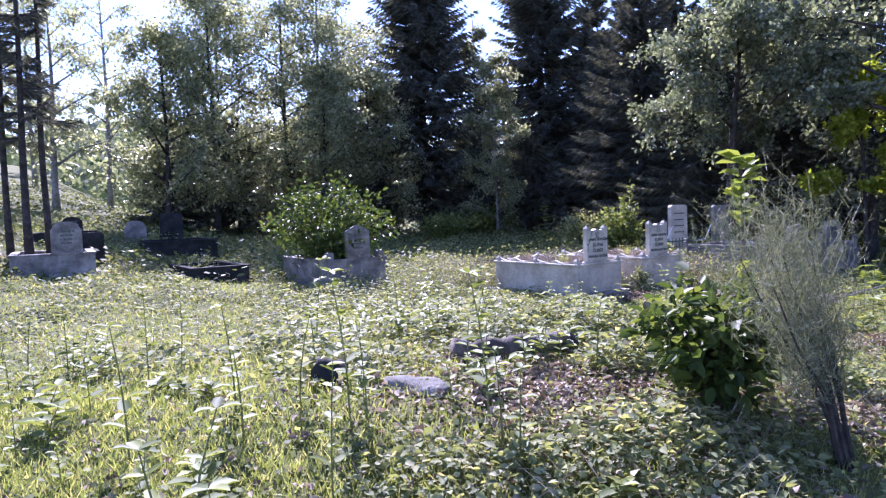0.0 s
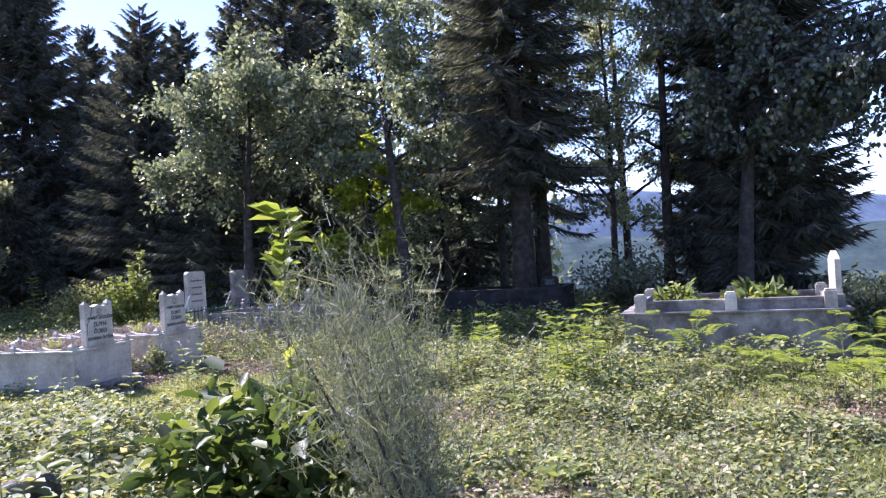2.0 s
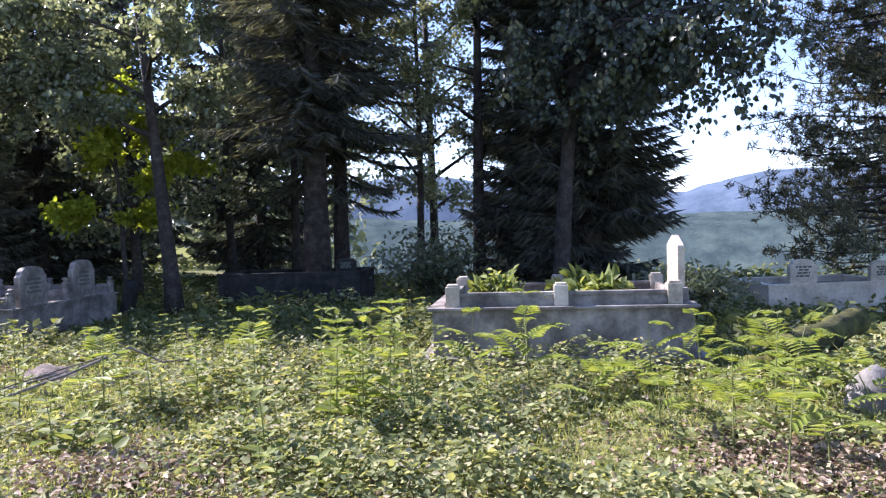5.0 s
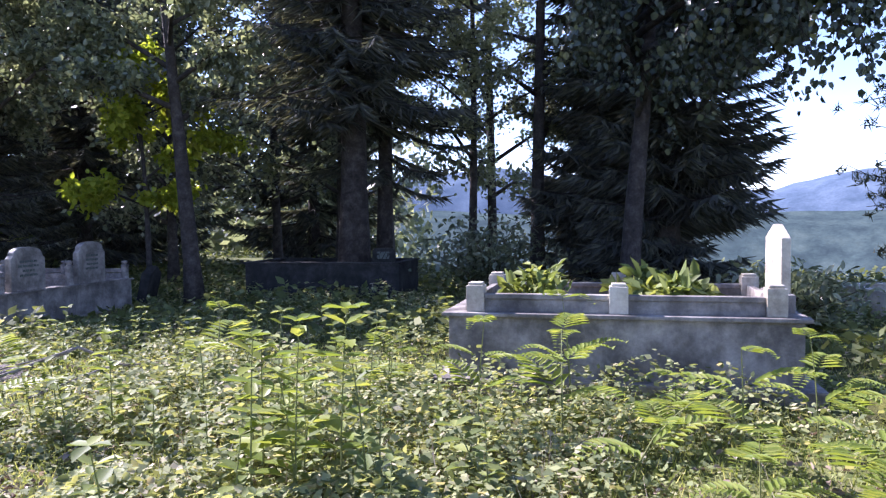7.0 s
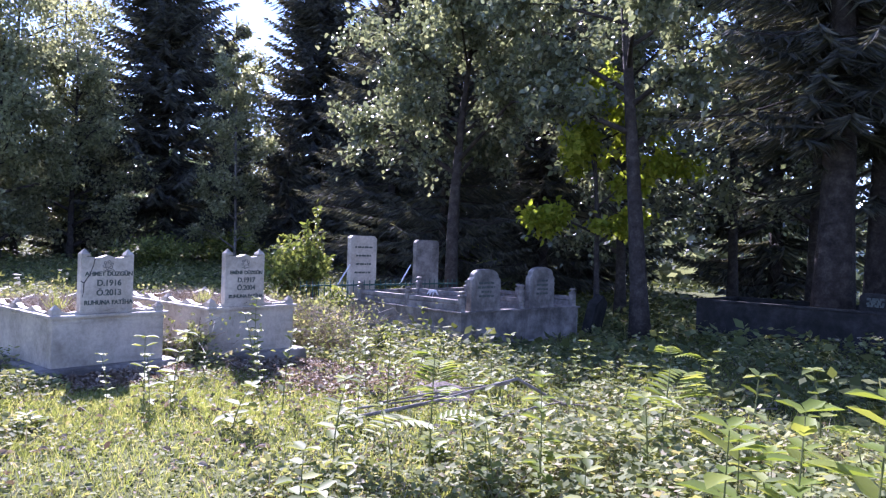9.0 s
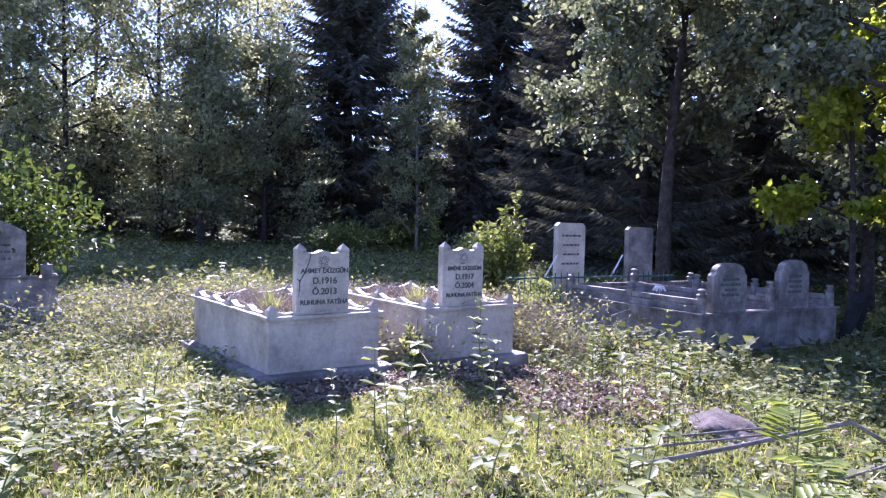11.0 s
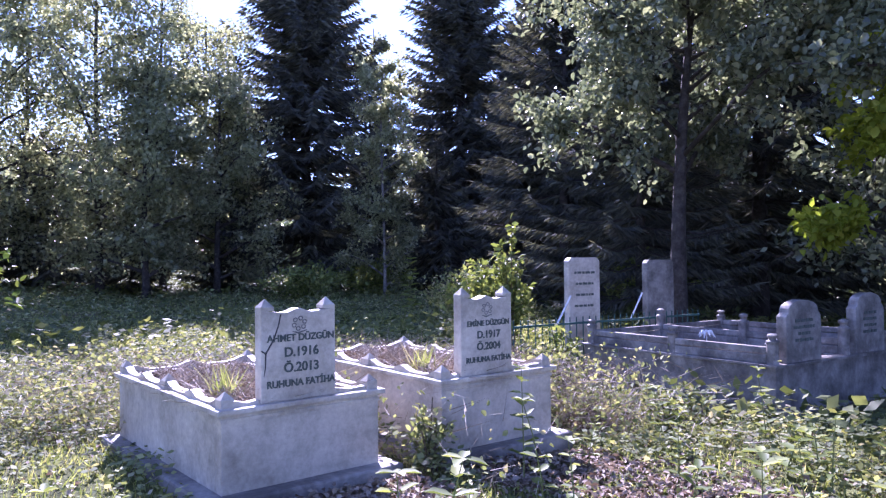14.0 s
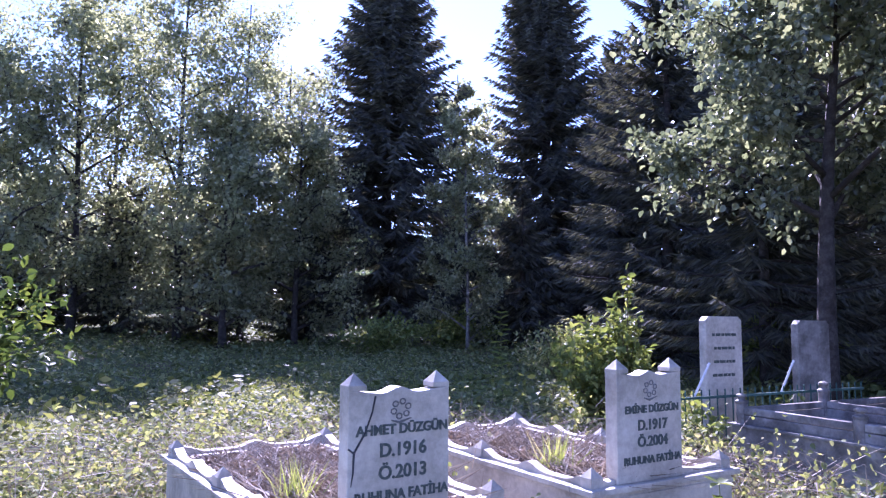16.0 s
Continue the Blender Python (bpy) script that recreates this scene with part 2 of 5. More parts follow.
def prism(points, y0, y1, bevel=0.0):
    """An outline in x and z, thick along y."""
    bm = bmesh.new()
    f = bm.faces.new([bm.verts.new((x, y0, z)) for x, z in points])
    r = bmesh.ops.extrude_face_region(bm, geom=[f])
    for v in r["geom"]:
        if isinstance(v, bmesh.types.BMVert):
            v.co.y = y1
    bmesh.ops.recalc_face_normals(bm, faces=bm.faces)
    if bevel:
        bmesh.ops.bevel(bm, geom=[e for e in bm.edges], offset=bevel, segments=1, affect="EDGES")
    return bm


def tube(bm, pts, radii, sides=7):
    """A tapered tube through pts."""
    rings = []
    pts = [Vector(p) for p in pts]
    for i, p in enumerate(pts):
        d = (pts[min(i + 1, len(pts) - 1)] - pts[max(i - 1, 0)]).normalized()
        u = d.cross(Vector((0.31, 0.95, 0.07))).normalized()
        w = d.cross(u)
        rings.append([bm.verts.new(p + (u * math.cos(2 * math.pi * k / sides) + w * math.sin(2 * math.pi * k / sides)) * radii[i]) for k in range(sides)])
    for a, b in zip(rings, rings[1:]):
        for k in range(sides):
            bm.faces.new((a[k], a[(k + 1) % sides], b[(k + 1) % sides], b[k]))
    bm.faces.new(rings[0][::-1])
    bm.faces.new(rings[-1])
    return bm


def lathe(profile, sides=14):
    bm = bmesh.new()
    rings = [[bm.verts.new((r * math.cos(2 * math.pi * k / sides), r * math.sin(2 * math.pi * k / sides), z)) for k in range(sides)] for r, z in profile]
    for a, b in zip(rings, rings[1:]):
        for k in range(sides):
            bm.faces.new((a[k], a[(k + 1) % sides], b[(k + 1) % sides], b[k]))
    bm.faces.new(rings[0][::-1])
    bm.faces.new(rings[-1])
    return bm


def unit(v):
    return v / np.maximum(np.linalg.norm(v, axis=-1, keepdims=True), 1e-9)


def leaf_arrays(pos, along, normal, length, width, fold=0.15):
    """Pointed leaves: six corners, two quads folded on the midrib."""
    n = len(pos)
    along = unit(along)
    side = unit(np.cross(normal, along))
    up = np.cross(along, side)
    L, W = np.reshape(length, (-1, 1)), np.reshape(width, (-1, 1))
    base, tip = pos, pos + along * L - up * L * 0.12
    mid1, mid2 = pos + along * L * 0.3, pos + along * L * 0.68
    v = np.stack([base, mid1 + side * W * 0.5 + up * W * fold, mid2 + side * W * 0.40 + up * W * fold, tip,
                  mid2 - side * W * 0.40 + up * W * fold, mid1 - side * W * 0.5 + up * W * fold], 1).reshape(-1, 3)
    o = np.arange(n)[:, None] * 6
    f = np.concatenate([o + np.array([[0, 1, 2, 3]]), o + np.array([[0, 3, 4, 5]])], 0)
    return v, f


def diamond_arrays(pos, along, normal, length, width):
    """Small far leaves: four corners, one quad."""
    along = unit(along)
    side = unit(np.cross(normal, along))
    L, W = np.reshape(length, (-1, 1)), np.reshape(width, (-1, 1))
    v = np.stack([pos, pos + along * L * 0.45 + side * W * 0.5, pos + along * L, pos + along * L * 0.45 - side * W * 0.5], 1).reshape(-1, 3)
    return v, np.arange(len(pos) * 4).reshape(-1, 4)


def spike_arrays(pos, tip, width, rng):
    """Thin three-cornered blades or needles sprays."""
    d = unit(tip - pos)
    side = unit(np.cross(d, unit(rng.normal(size=pos.shape))))
    w = np.reshape(width, (-1, 1)) * 0.5
    v = np.stack([pos - side * w, pos + side * w, tip], 1).reshape(-1, 3)
    return v, np.arange(len(pos) * 3).reshape(-1, 3)


# ---- ground and distance ----
def build_ground():
    """One sheet: fine near the walk, coarse far out."""
    def axis(lo, hi, fine0, fine1, step):
        near = np.arange(fine0, fine1 + step / 2, step)
        k = np.geomspace(1, 1 + (fine0 - lo), 26) - 1
        a = fine0 - k[:0:-1]
        k = np.geomspace(1, 1 + (hi - fine1), 26) - 1
        return np.concatenate([a, near, fine1 + k[1:]])
    xs, ys = axis(-1400, 1400, -8, 22, 0.25), axis(-1400, 1400, -6, 36, 0.25)
    X, Y = np.meshgrid(xs, ys)
    v = np.stack([X, Y, gz(X, Y)], -1).reshape(-1, 3)
    nx, ny = len(xs), len(ys)
    i = (np.arange(ny - 1)[:, None] * nx + np.arange(nx - 1)[None]).ravel()
    ob = part_np("ground", v, np.stack([i, i + 1, i + nx + 1, i + nx], 1), TURF)
    ob.data.polygons.foreach_set("use_smooth", [True] * len(ob.data.polygons))
    tagged(ob, "uneven mossy turf sloping through the overgrown graveyard", "ground", kind="structure")


def ridge(name, label, dist, az0, az1, base, top, material, seed, thick, steps=160):
    """A wooded ridge along an arc round the place; az in degrees from +y towards +x."""
    rng = np.random.default_rng(seed)
    a = np.radians(np.linspace(az0, az1, steps))
    ph = rng.uniform(0, 6.28, 9)
    h = sum(np.sin(a * f * 7 + p) / f for f, p in zip((1, 2.1, 3.7, 6.3, 9.1, 14, 23, 41, 67), ph))
    h = top * (1 + 0.22 * h)
    rows = []
    for k, (u, w) in enumerate(((0, 0), (0.35, 0.5), (0.7, 0.85), (1, 1), (1.5, 0.6))):
        r = dist + thick * u + rng.normal(0, thick * 0.02, steps)
        rows.append(np.stack([6 + r * np.sin(a), 4 + r * np.cos(a), base + (h - base) * w + rng.normal(0, abs(top) * 0.012, steps)], 1))
    v = np.concatenate(rows)
    i = (np.arange(4)[:, None] * steps + np.arange(steps - 1)[None]).ravel()
    ob = part_np(name, v, np.stack([i, i + 1, i + steps + 1, i + steps], 1), material)
    tagged(ob, label, "hill", kind="structure")


build_ground()
# The ridge's haze comes from its blue base colour.
ridge("backdrop_far_mountain", "forested mountain ridge tinted blue for haze across the valley", 1300, 20, 200, -60, 88, HILL, 5, 300)
ridge("backdrop_valley_hill", "wooded hill tinted dark for its shadow on the valley's far side", 150, 45, 200, -25, 3.2, HILL_NEAR, 9, 60)
ridge("backdrop_wooded_hill", "wooded hillside rising behind the fir trees", 95, -75, 42, 1, 15, WOODED, 3, 40)


# ---- graves ----
def prism_x(points, x0, x1):
    bm = prism(points, x0, x1)
    for v in bm.verts:
        v.co.x, v.co.y = v.co.y, v.co.x
    bmesh.ops.recalc_face_normals(bm, faces=bm.faces)
    return bm


def pyramid(bm, x, y, z, w, h, cap):
    """A square block with a low pyramid on it."""
    lo = [bm.verts.new((x + sx * w, y + sy * w, z)) for sx, sy in ((-1, -1), (1, -1), (1, 1), (-1, 1))]
    mid = [bm.verts.new((x + sx * w, y + sy * w, z + h)) for sx, sy in ((-1, -1), (1, -1), (1, 1), (-1, 1))]
    tip = bm.verts.new((x, y, z + h + cap))
    for k in range(4):
        bm.faces.new((lo[k], lo[(k + 1) % 4], mid[(k + 1) % 4], mid[k]))
        bm.faces.new((mid[k], mid[(k + 1) % 4], tip))
    bm.faces.new(lo[::-1])
    return bm


def wavy(length, low=0.012, high=0.05, n=26):
    """The outline of a curb board that swings up at both ends and once in the middle."""
    pts = [(0, 0)]
    for k in range(n + 1):
        u = k / n
        bump = max(math.exp(-((u - c) / 0.085) ** 2) for c in (0.0, 0.5, 1.0))
        pts.append((u * length, low + (high - low) * bump))
    pts.append((length, 0))
    return pts[::-1]


def lettering(parent, text, x, y, z, size, material=None):
    cu = bpy.data.curves.new("lettering", "FONT")
    cu.body, cu.size, cu.extrude, cu.align_x, cu.offset = text, size, 0.003, "CENTER", 0.0019
    cu.materials.append(material or LETTER)
    ob = new("lettering", cu)
    ob.parent = parent
    ob.matrix_basis = pose(x, y, z, 90, 0, 0)
    return ob


def marble_grave(loc, rz, lines, label, rail_z, seed, crack=False, stone_w=0.54, stone_h=0.59, stone_x=-0.04):
    """A kerbed grave; local x along the front, y to the back; loc is the middle of the front at the ground."""
    W, L, t = 0.575, 2.12, 0.10
    top = rail_z - loc[2]
    g = thing("marble_grave", label, "grave", loc, rz, "white marble graves")
    # The plinth's shadow is painted by using the darker marble.
    part("plinth", boxed(-W - 0.13, W + 0.13, -0.13, L + 0.13, -0.14, 0.135, bevel=0.018), MARBLE_GREY, g, "plinth step in grey marble that carries its shadow")
    part("moulding", boxed(-W - 0.008, W + 0.008, -0.008, 0.05, top - 0.085, top - 0.06, bevel=0.004), MARBLE, g)
    # side walls
    part("front_wall", boxed(-W, W, 0.0, t, 0.115, top - 0.035, bevel=0.004), MARBLE, g)
    part("back_wall", boxed(-W, W, L - t, L, 0.115, top - 0.035, bevel=0.004), MARBLE, g)
    for s in (-1, 1):
        part("side_wall", boxed(min(s * W, s * (W - t)), max(s * W, s * (W - t)), t + 0.001, L - t - 0.001, 0.115, top - 0.035, bevel=0.004), MARBLE, g)
    # coping slabs
    o = 0.038
    part("coping", boxed(-W - o, W + o, -o, t + 0.03, top - 0.034, top, bevel=0.006), MARBLE, g)
    part("coping", boxed(-W - o, W + o, L - t - 0.03, L + o, top - 0.034, top, bevel=0.006), MARBLE, g)
    for s in (-1, 1):
        a, b = s * (W + o), s * (W - t - 0.03)
        part("coping", boxed(min(a, b), max(a, b), t + 0.032, L - t - 0.032, top - 0.034, top, bevel=0.006), MARBLE, g)
    # finials and wavy curbs
    c = W - 0.045
    for x, y in ((-c, 0.05), (c, 0.05), (-c, L - 0.05), (c, L - 0.05), (-c, L * 0.5), (c, L * 0.5)):
        part("finial", pyramid(bmesh.new(), x, y, top - 0.002, 0.043, 0.055, 0.05), MARBLE, g)
    for x in (-c, c):
        for y0, y1 in ((0.095, L * 0.5 - 0.045), (L * 0.5 + 0.045, L - 0.095)):
            bm = prism_x([(y0 + px, top - 0.001 + pz) for px, pz in wavy(y1 - y0, 0.016, 0.055)], x - 0.03, x + 0.03)
            part("curb", bm, MARBLE, g)
    part("curb", prism([(-c + 0.045 + px, top - 0.001 + pz) for px, pz in wavy(2 * c - 0.09, 0.016, 0.055)], L - 0.078, L - 0.022), MARBLE, g)
    hx0, hx1 = stone_x - stone_w / 2, stone_x + stone_w / 2
    for a, b in ((-c + 0.045, hx0 - 0.003), (hx1 + 0.003, c - 0.045)):
        if b - a > 0.05:
            part("curb", prism([(a, top), (b, top), (b, top + 0.028), ((a + b) / 2, top + 0.02), (a, top + 0.04)][::-1], 0.022, 0.078), MARBLE, g)
    # headstone
    z0, z1 = top + 0.001, top + stone_h
    pts = [(hx0, z0), (hx1, z0), (hx1, z1)]
    n = 16
    wtop = stone_w - 0.18
    for k in range(n + 1):
        u = k / n
        pts.append((hx1 - 0.09 - u * wtop, z1 - 0.012 - 0.016 * math.sin(u * math.pi) + 0.034 * math.exp(-((u - 0.5) / 0.17) ** 2)))
    pts.append((hx0, z1))
    hs = part("headstone", prism(pts, 0.004, 0.095, bevel=0.004), MARBLE, g)
    for x in (hx0 + 0.046, hx1 - 0.046):
        part("corner_finial", pyramid(bmesh.new(), x, 0.05, z1 - 0.004, 0.045, 0.022, 0.055), MARBLE, hs)
    y = 0.001
    for text, dz, size in lines:
        lettering(hs, text, stone_x + 0.015, y, z0 + dz, size)
    # carved emblem: a small curling flower
    em = bmesh.new()
    p = Vector((stone_x, y, z0 + stone_h - 0.095))
    for k in range(6):
        a = k * math.pi / 3 + 0.3
        q = p + Vector((math.cos(a) * 0.040, 0, math.sin(a) * 0.034))
        tube(em, [q + Vector((math.cos(b) * 0.015, 0, math.sin(b) * 0.013)) for b in np.linspace(0, 6.0, 8)], [0.0035] * 8, 4)
    tube(em, [(stone_x - 0.05, y, z0 + stone_h - 0.145), (stone_x - 0.01, y, z0 + stone_h - 0.157), (stone_x + 0.055, y, z0 + stone_h - 0.14)], [0.003, 0.007, 0.003], 5)
    part("emblem", em, STONE, hs, "carved grey flower emblem")
    if crack:
        ck = bmesh.new()
        tube(ck, [(hx0 + 0.135, y, z1 - 0.03), (hx0 + 0.12, y, z1 - 0.10), (hx0 + 0.085, y, z1 - 0.19), (hx0 + 0.03, y, z1 - 0.275), (hx0 + 0.028, y, z1 - 0.36), (hx0 + 0.018, y, z1 - 0.42)], [0.005, 0.004, 0.005, 0.006, 0.004, 0.002], 5)
        tube(ck, [(hx0 + 0.03, y, z1 - 0.275), (hx0 + 0.002, y, z1 - 0.255)], [0.005, 0.004], 5)
        part("crack", ck, CRACK, hs, "dark crack across the stone")
    # soil bed, uneven
    rng = np.random.default_rng(seed)
    nx, ny = 16, 30
    X, Y = np.meshgrid(np.linspace(-W + t + 0.002, W - t - 0.002, nx), np.linspace(t + 0.002, L - t - 0.002, ny))
    Z = top - 0.055 + 0.05 * np.sin(X * 5 + 1) * np.sin(Y * 3 + seed) + rng.normal(0, 0.012, X.shape)
    i = (np.arange(ny - 1)[:, None] * nx + np.arange(nx - 1)[None]).ravel()
    part_np("soil", np.stack([X, Y, Z], -1).reshape(-1, 3), np.stack([i, i + 1, i + nx + 1, i + nx], 1), SOIL, g, "dry bare soil")
    # dry stalks on the bed
    n = 2600
    p = np.stack([rng.uniform(-W + 0.14, W - 0.14, n), rng.uniform(0.16, L - 0.14, n), np.full(n, top - 0.035)], 1)
    d = np.stack([rng.normal(0, 0.16, n), rng.normal(0, 0.18, n), rng.uniform(0.0, 0.19, n) ** 1.1], 1)
    v, f = spike_arrays(p, p + d, rng.uniform(0.006, 0.014, n), rng)
    tagged(part_np("dry_stalks", v, f, DRY_CANE, g, "dry straw stalks"), kind="stuff")
    # fallen leaves and a green tuft
    n = 900
    p = np.stack([rng.uniform(-W + 0.13, W - 0.13, n), rng.uniform(0.13, L - 0.13, n), np.full(n, top - 0.02) + rng.uniform(-0.03, 0.03, n)], 1)
    ln = rng.uniform(0.025, 0.06, n)
    v, f = leaf_arrays(p, rng.normal(0, 1, (n, 3)) * np.array([1, 1, 0.3]), rng.normal(0, 0.5, (n, 3)) + np.array([0, 0, 1.0]), ln, ln * 0.6, 0.3)
    tagged(part_np("fallen_leaf", v, f, LITTER, g, "dry brown fallen leaves"), kind="stuff")
    n = 60
    p = np.stack([-0.28 + rng.normal(0, 0.05, n), 0.62 + rng.normal(0, 0.05, n), np.full(n, top - 0.04)], 1)
    v, f = spike_arrays(p, p + np.stack([rng.normal(0, 0.09, n), rng.normal(0, 0.09, n), rng.uniform(0.12, 0.28, n)], 1), rng.uniform(0.008, 0.014, n), rng)
    tagged(part_np("grass_tuft", v, f, GRASS, g, "green grass tuft"), kind="stuff")
    return g


G1_LINES = [("AHMET DÜZGÜN", 0.385, 0.062), ("D.1916", 0.285, 0.085), ("Ö.2013", 0.185, 0.085), ("RUHUNA FATİHA", 0.092, 0.062)]
G2_LINES = [("EMİNE DÜZGÜN", 0.375, 0.057), ("D.1917", 0.28, 0.08), ("Ö.2004", 0.19, 0.08), ("RUHUNA FATİHA", 0.098, 0.057)]
marble_grave((8.86, 9.70, 0.06), 6.5, G1_LINES, "white marble kerbed grave with a cracked carved headstone", 0.715, 11, True)
marble_grave((10.49, 9.74, 0.06), 5.0, G2_LINES, "white marble kerbed grave with an upright carved headstone", 0.735, 12, False, 0.52, 0.60, -0.12)


def bars(parent, x, y, z0, z1, width, rows, seed):
    """Rows of writing too worn to read."""
    rng = np.random.default_rng(seed)
    bm = bmesh.new()
    for k in range(rows):
        z = z1 - (k + 0.5) * (z1 - z0) / rows
        w = width * rng.uniform(0.55, 1.0)
        a = x - w / 2
        while a < x + w / 2 - 0.02:
            b = a + rng.uniform(0.03, 0.09)
            box(bm, a, min(b, x + w / 2), y - 0.004, y + 0.004, z - 0.016, z + 0.016)
            a = b + 0.018
    return tagged(part("worn_lettering", bm, LETTER, parent), kind="stuff")


def headstone_outline(w, h, kind):
    """Half-round with shoulders, gable or plain top."""
    pts = [(-w / 2, 0), (w / 2, 0)]
    if kind == "arch":
        pts += [(w / 2, h * 0.74), (w / 2 - 0.04, h * 0.80)]
        for k in range(13):
            a = math.pi * k / 12
            pts.append(((w / 2 - 0.045) * math.cos(a), h * 0.80 + (h * 0.2) * math.sin(a) ** 0.8))
        pts += [(-w / 2 + 0.04, h * 0.80), (-w / 2, h * 0.74)]
    elif kind == "gable":
        pts += [(w / 2, h * 0.80), (w * 0.36, h * 0.86), (0, h), (-w * 0.36, h * 0.86), (-w / 2, h * 0.80)]
    else:
        pts += [(w / 2, h - 0.05), (w / 2 - 0.05, h), (-w / 2 + 0.05, h), (-w / 2, h - 0.05)]
    return pts


def post(parent, x, y, z, h, r, material):
    prof = [(r, 0), (r, h * 0.66), (r * 1.12, h * 0.70), (r * 1.12, h * 0.76), (r * 0.62, h * 0.80), (r * 0.62, h * 0.86), (r * 0.9, h * 0.90), (r * 0.9, h * 0.96), (r * 0.4, h)]
    ob = part("post", lathe(prof), material, parent, shade=False)
    ob.location = (x, y, z)
    return ob


def double_grave():
    """Wide grave with two arched stones, round posts and low rails."""
    x0, x1, y0, y1, z = 13.56, 16.30, 9.36, 11.98, 0.0
    g = thing("double_grave", "grey marble double grave with arched headstones and round posts", "grave", ((x0 + x1) / 2, y0, z), 0)
    W, L, top = (x1 - x0) / 2, y1 - y0, 0.57
    part("plinth", boxed(-W - 0.10, W + 0.10, -0.10, L + 0.10, -0.15, 0.10, bevel=0.012), MARBLE_GREY, g)
    # Tree shade on these walls is partly in the marble's dark grey.
    part("front_wall", boxed(-W, W, 0, 0.12, 0.098, top - 0.03, bevel=0.004), MARBLE_GREY, g)
    part("back_wall", boxed(-W, W, L - 0.12, L, 0.098, top - 0.03, bevel=0.004), MARBLE_GREY, g)
    for s in (-1, 1):
        a, b = s * W, s * (W - 0.12)
        part("side_wall", boxed(min(a, b), max(a, b), 0.121, L - 0.121, 0.098, top - 0.03, bevel=0.004), MARBLE_GREY, g)
    for xa, xb, ya, yb in ((-W - 0.03, W + 0.03, -0.03, 0.16), (-W - 0.03, W + 0.03, L - 0.16, L + 0.03), (-W - 0.03, -W + 0.16, 0.162, L - 0.162), (W - 0.16, W + 0.03, 0.162, L - 0.162), (-0.09, 0.09, 0.162, L - 0.162)):
        part("coping", boxed(xa, xb, ya, yb, top - 0.029, top, bevel=0.006), MARBLE_GREY, g)
    ys = (0.07, L * 0.49, L - 0.07)
    for x in (-W + 0.07, 0.0, W - 0.07):
        for k, y in enumerate(ys):
            post(g, x, y, top - 0.001, 0.30 if x < -1 or x > 1 else 0.38, 0.058, MARBLE_GREY)
        for ya, yb in zip(ys, ys[1:]):
            for za, zb, wd in ((0.0, 0.088, 0.034), (0.096, 0.165, 0.028)):
                part("rail", boxed(x - wd, x + wd, ya + 0.05, yb - 0.05, top + za, top + zb, bevel=0.008), MARBLE_GREY, g)
    for xa, xb in ((-W + 0.12, -0.05), (0.05, W - 0.12)):
        part("rail", boxed(xa, xb, L - 0.10, L - 0.04, top - 0.001, top + 0.085, bevel=0.006), MARBLE_GREY, g)
        part("rail", boxed(xa, xb, L - 0.10, L - 0.04, top + 0.095, top + 0.16, bevel=0.006), MARBLE_GREY, g)
    for x, h, w in ((-0.86, 0.62, 0.62), (0.43, 0.655, 0.60)):
        bm = prism(headstone_outline(w, h, "arch"), -0.03, 0.075, bevel=0.005)
        hs = part("headstone", bm, MARBLE_GREY, g)
        hs.location = (x, 0.035, top + 0.001)
        bars(hs, 0, -0.032, h * 0.30, h * 0.72, w * 0.6, 4, int(w * 100))
    part("soil", boxed(-W + 0.122, W - 0.122, 0.122, L - 0.122, 0.2, top - 0.06), SOIL, g, "dry soil bed")
    for x, y in ((-1.02, L - 0.34), (-0.72, L - 0.30)):
        pot = part("flower_pot", lathe([(0.045, 0), (0.07, 0.11), (0.08, 0.11), (0.08, 0.13), (0.062, 0.13), (0.05, 0.10)], 12), MARBLE, g, "small pale flower pot")
        pot.location = (x, y, top - 0.061)
    for fx, fy, fz in ((-0.95, L * 0.42, 0.21), (-0.72, L * 0.16, 0.15)):
        fl = bmesh.new()
        c = Vector((fx, fy, top + fz))
        for k in range(9):
            a = k * 0.70
            d = Vector((math.cos(a), math.sin(a), 0.0))
            tube(fl, [c, c + d * 0.05 + Vector((0, 0, 0.018)), c + d * 0.095 + Vector((0, 0, -0.03 - 0.01 * (k % 3)))], [0.010, 0.020, 0.004], 5)
        tube(fl, [(fx, fy, top - 0.06), c], [0.006, 0.006], 5)
        part("flower", fl, WHITE_PETAL, g, "white cloth flower on a stalk")


double_grave()


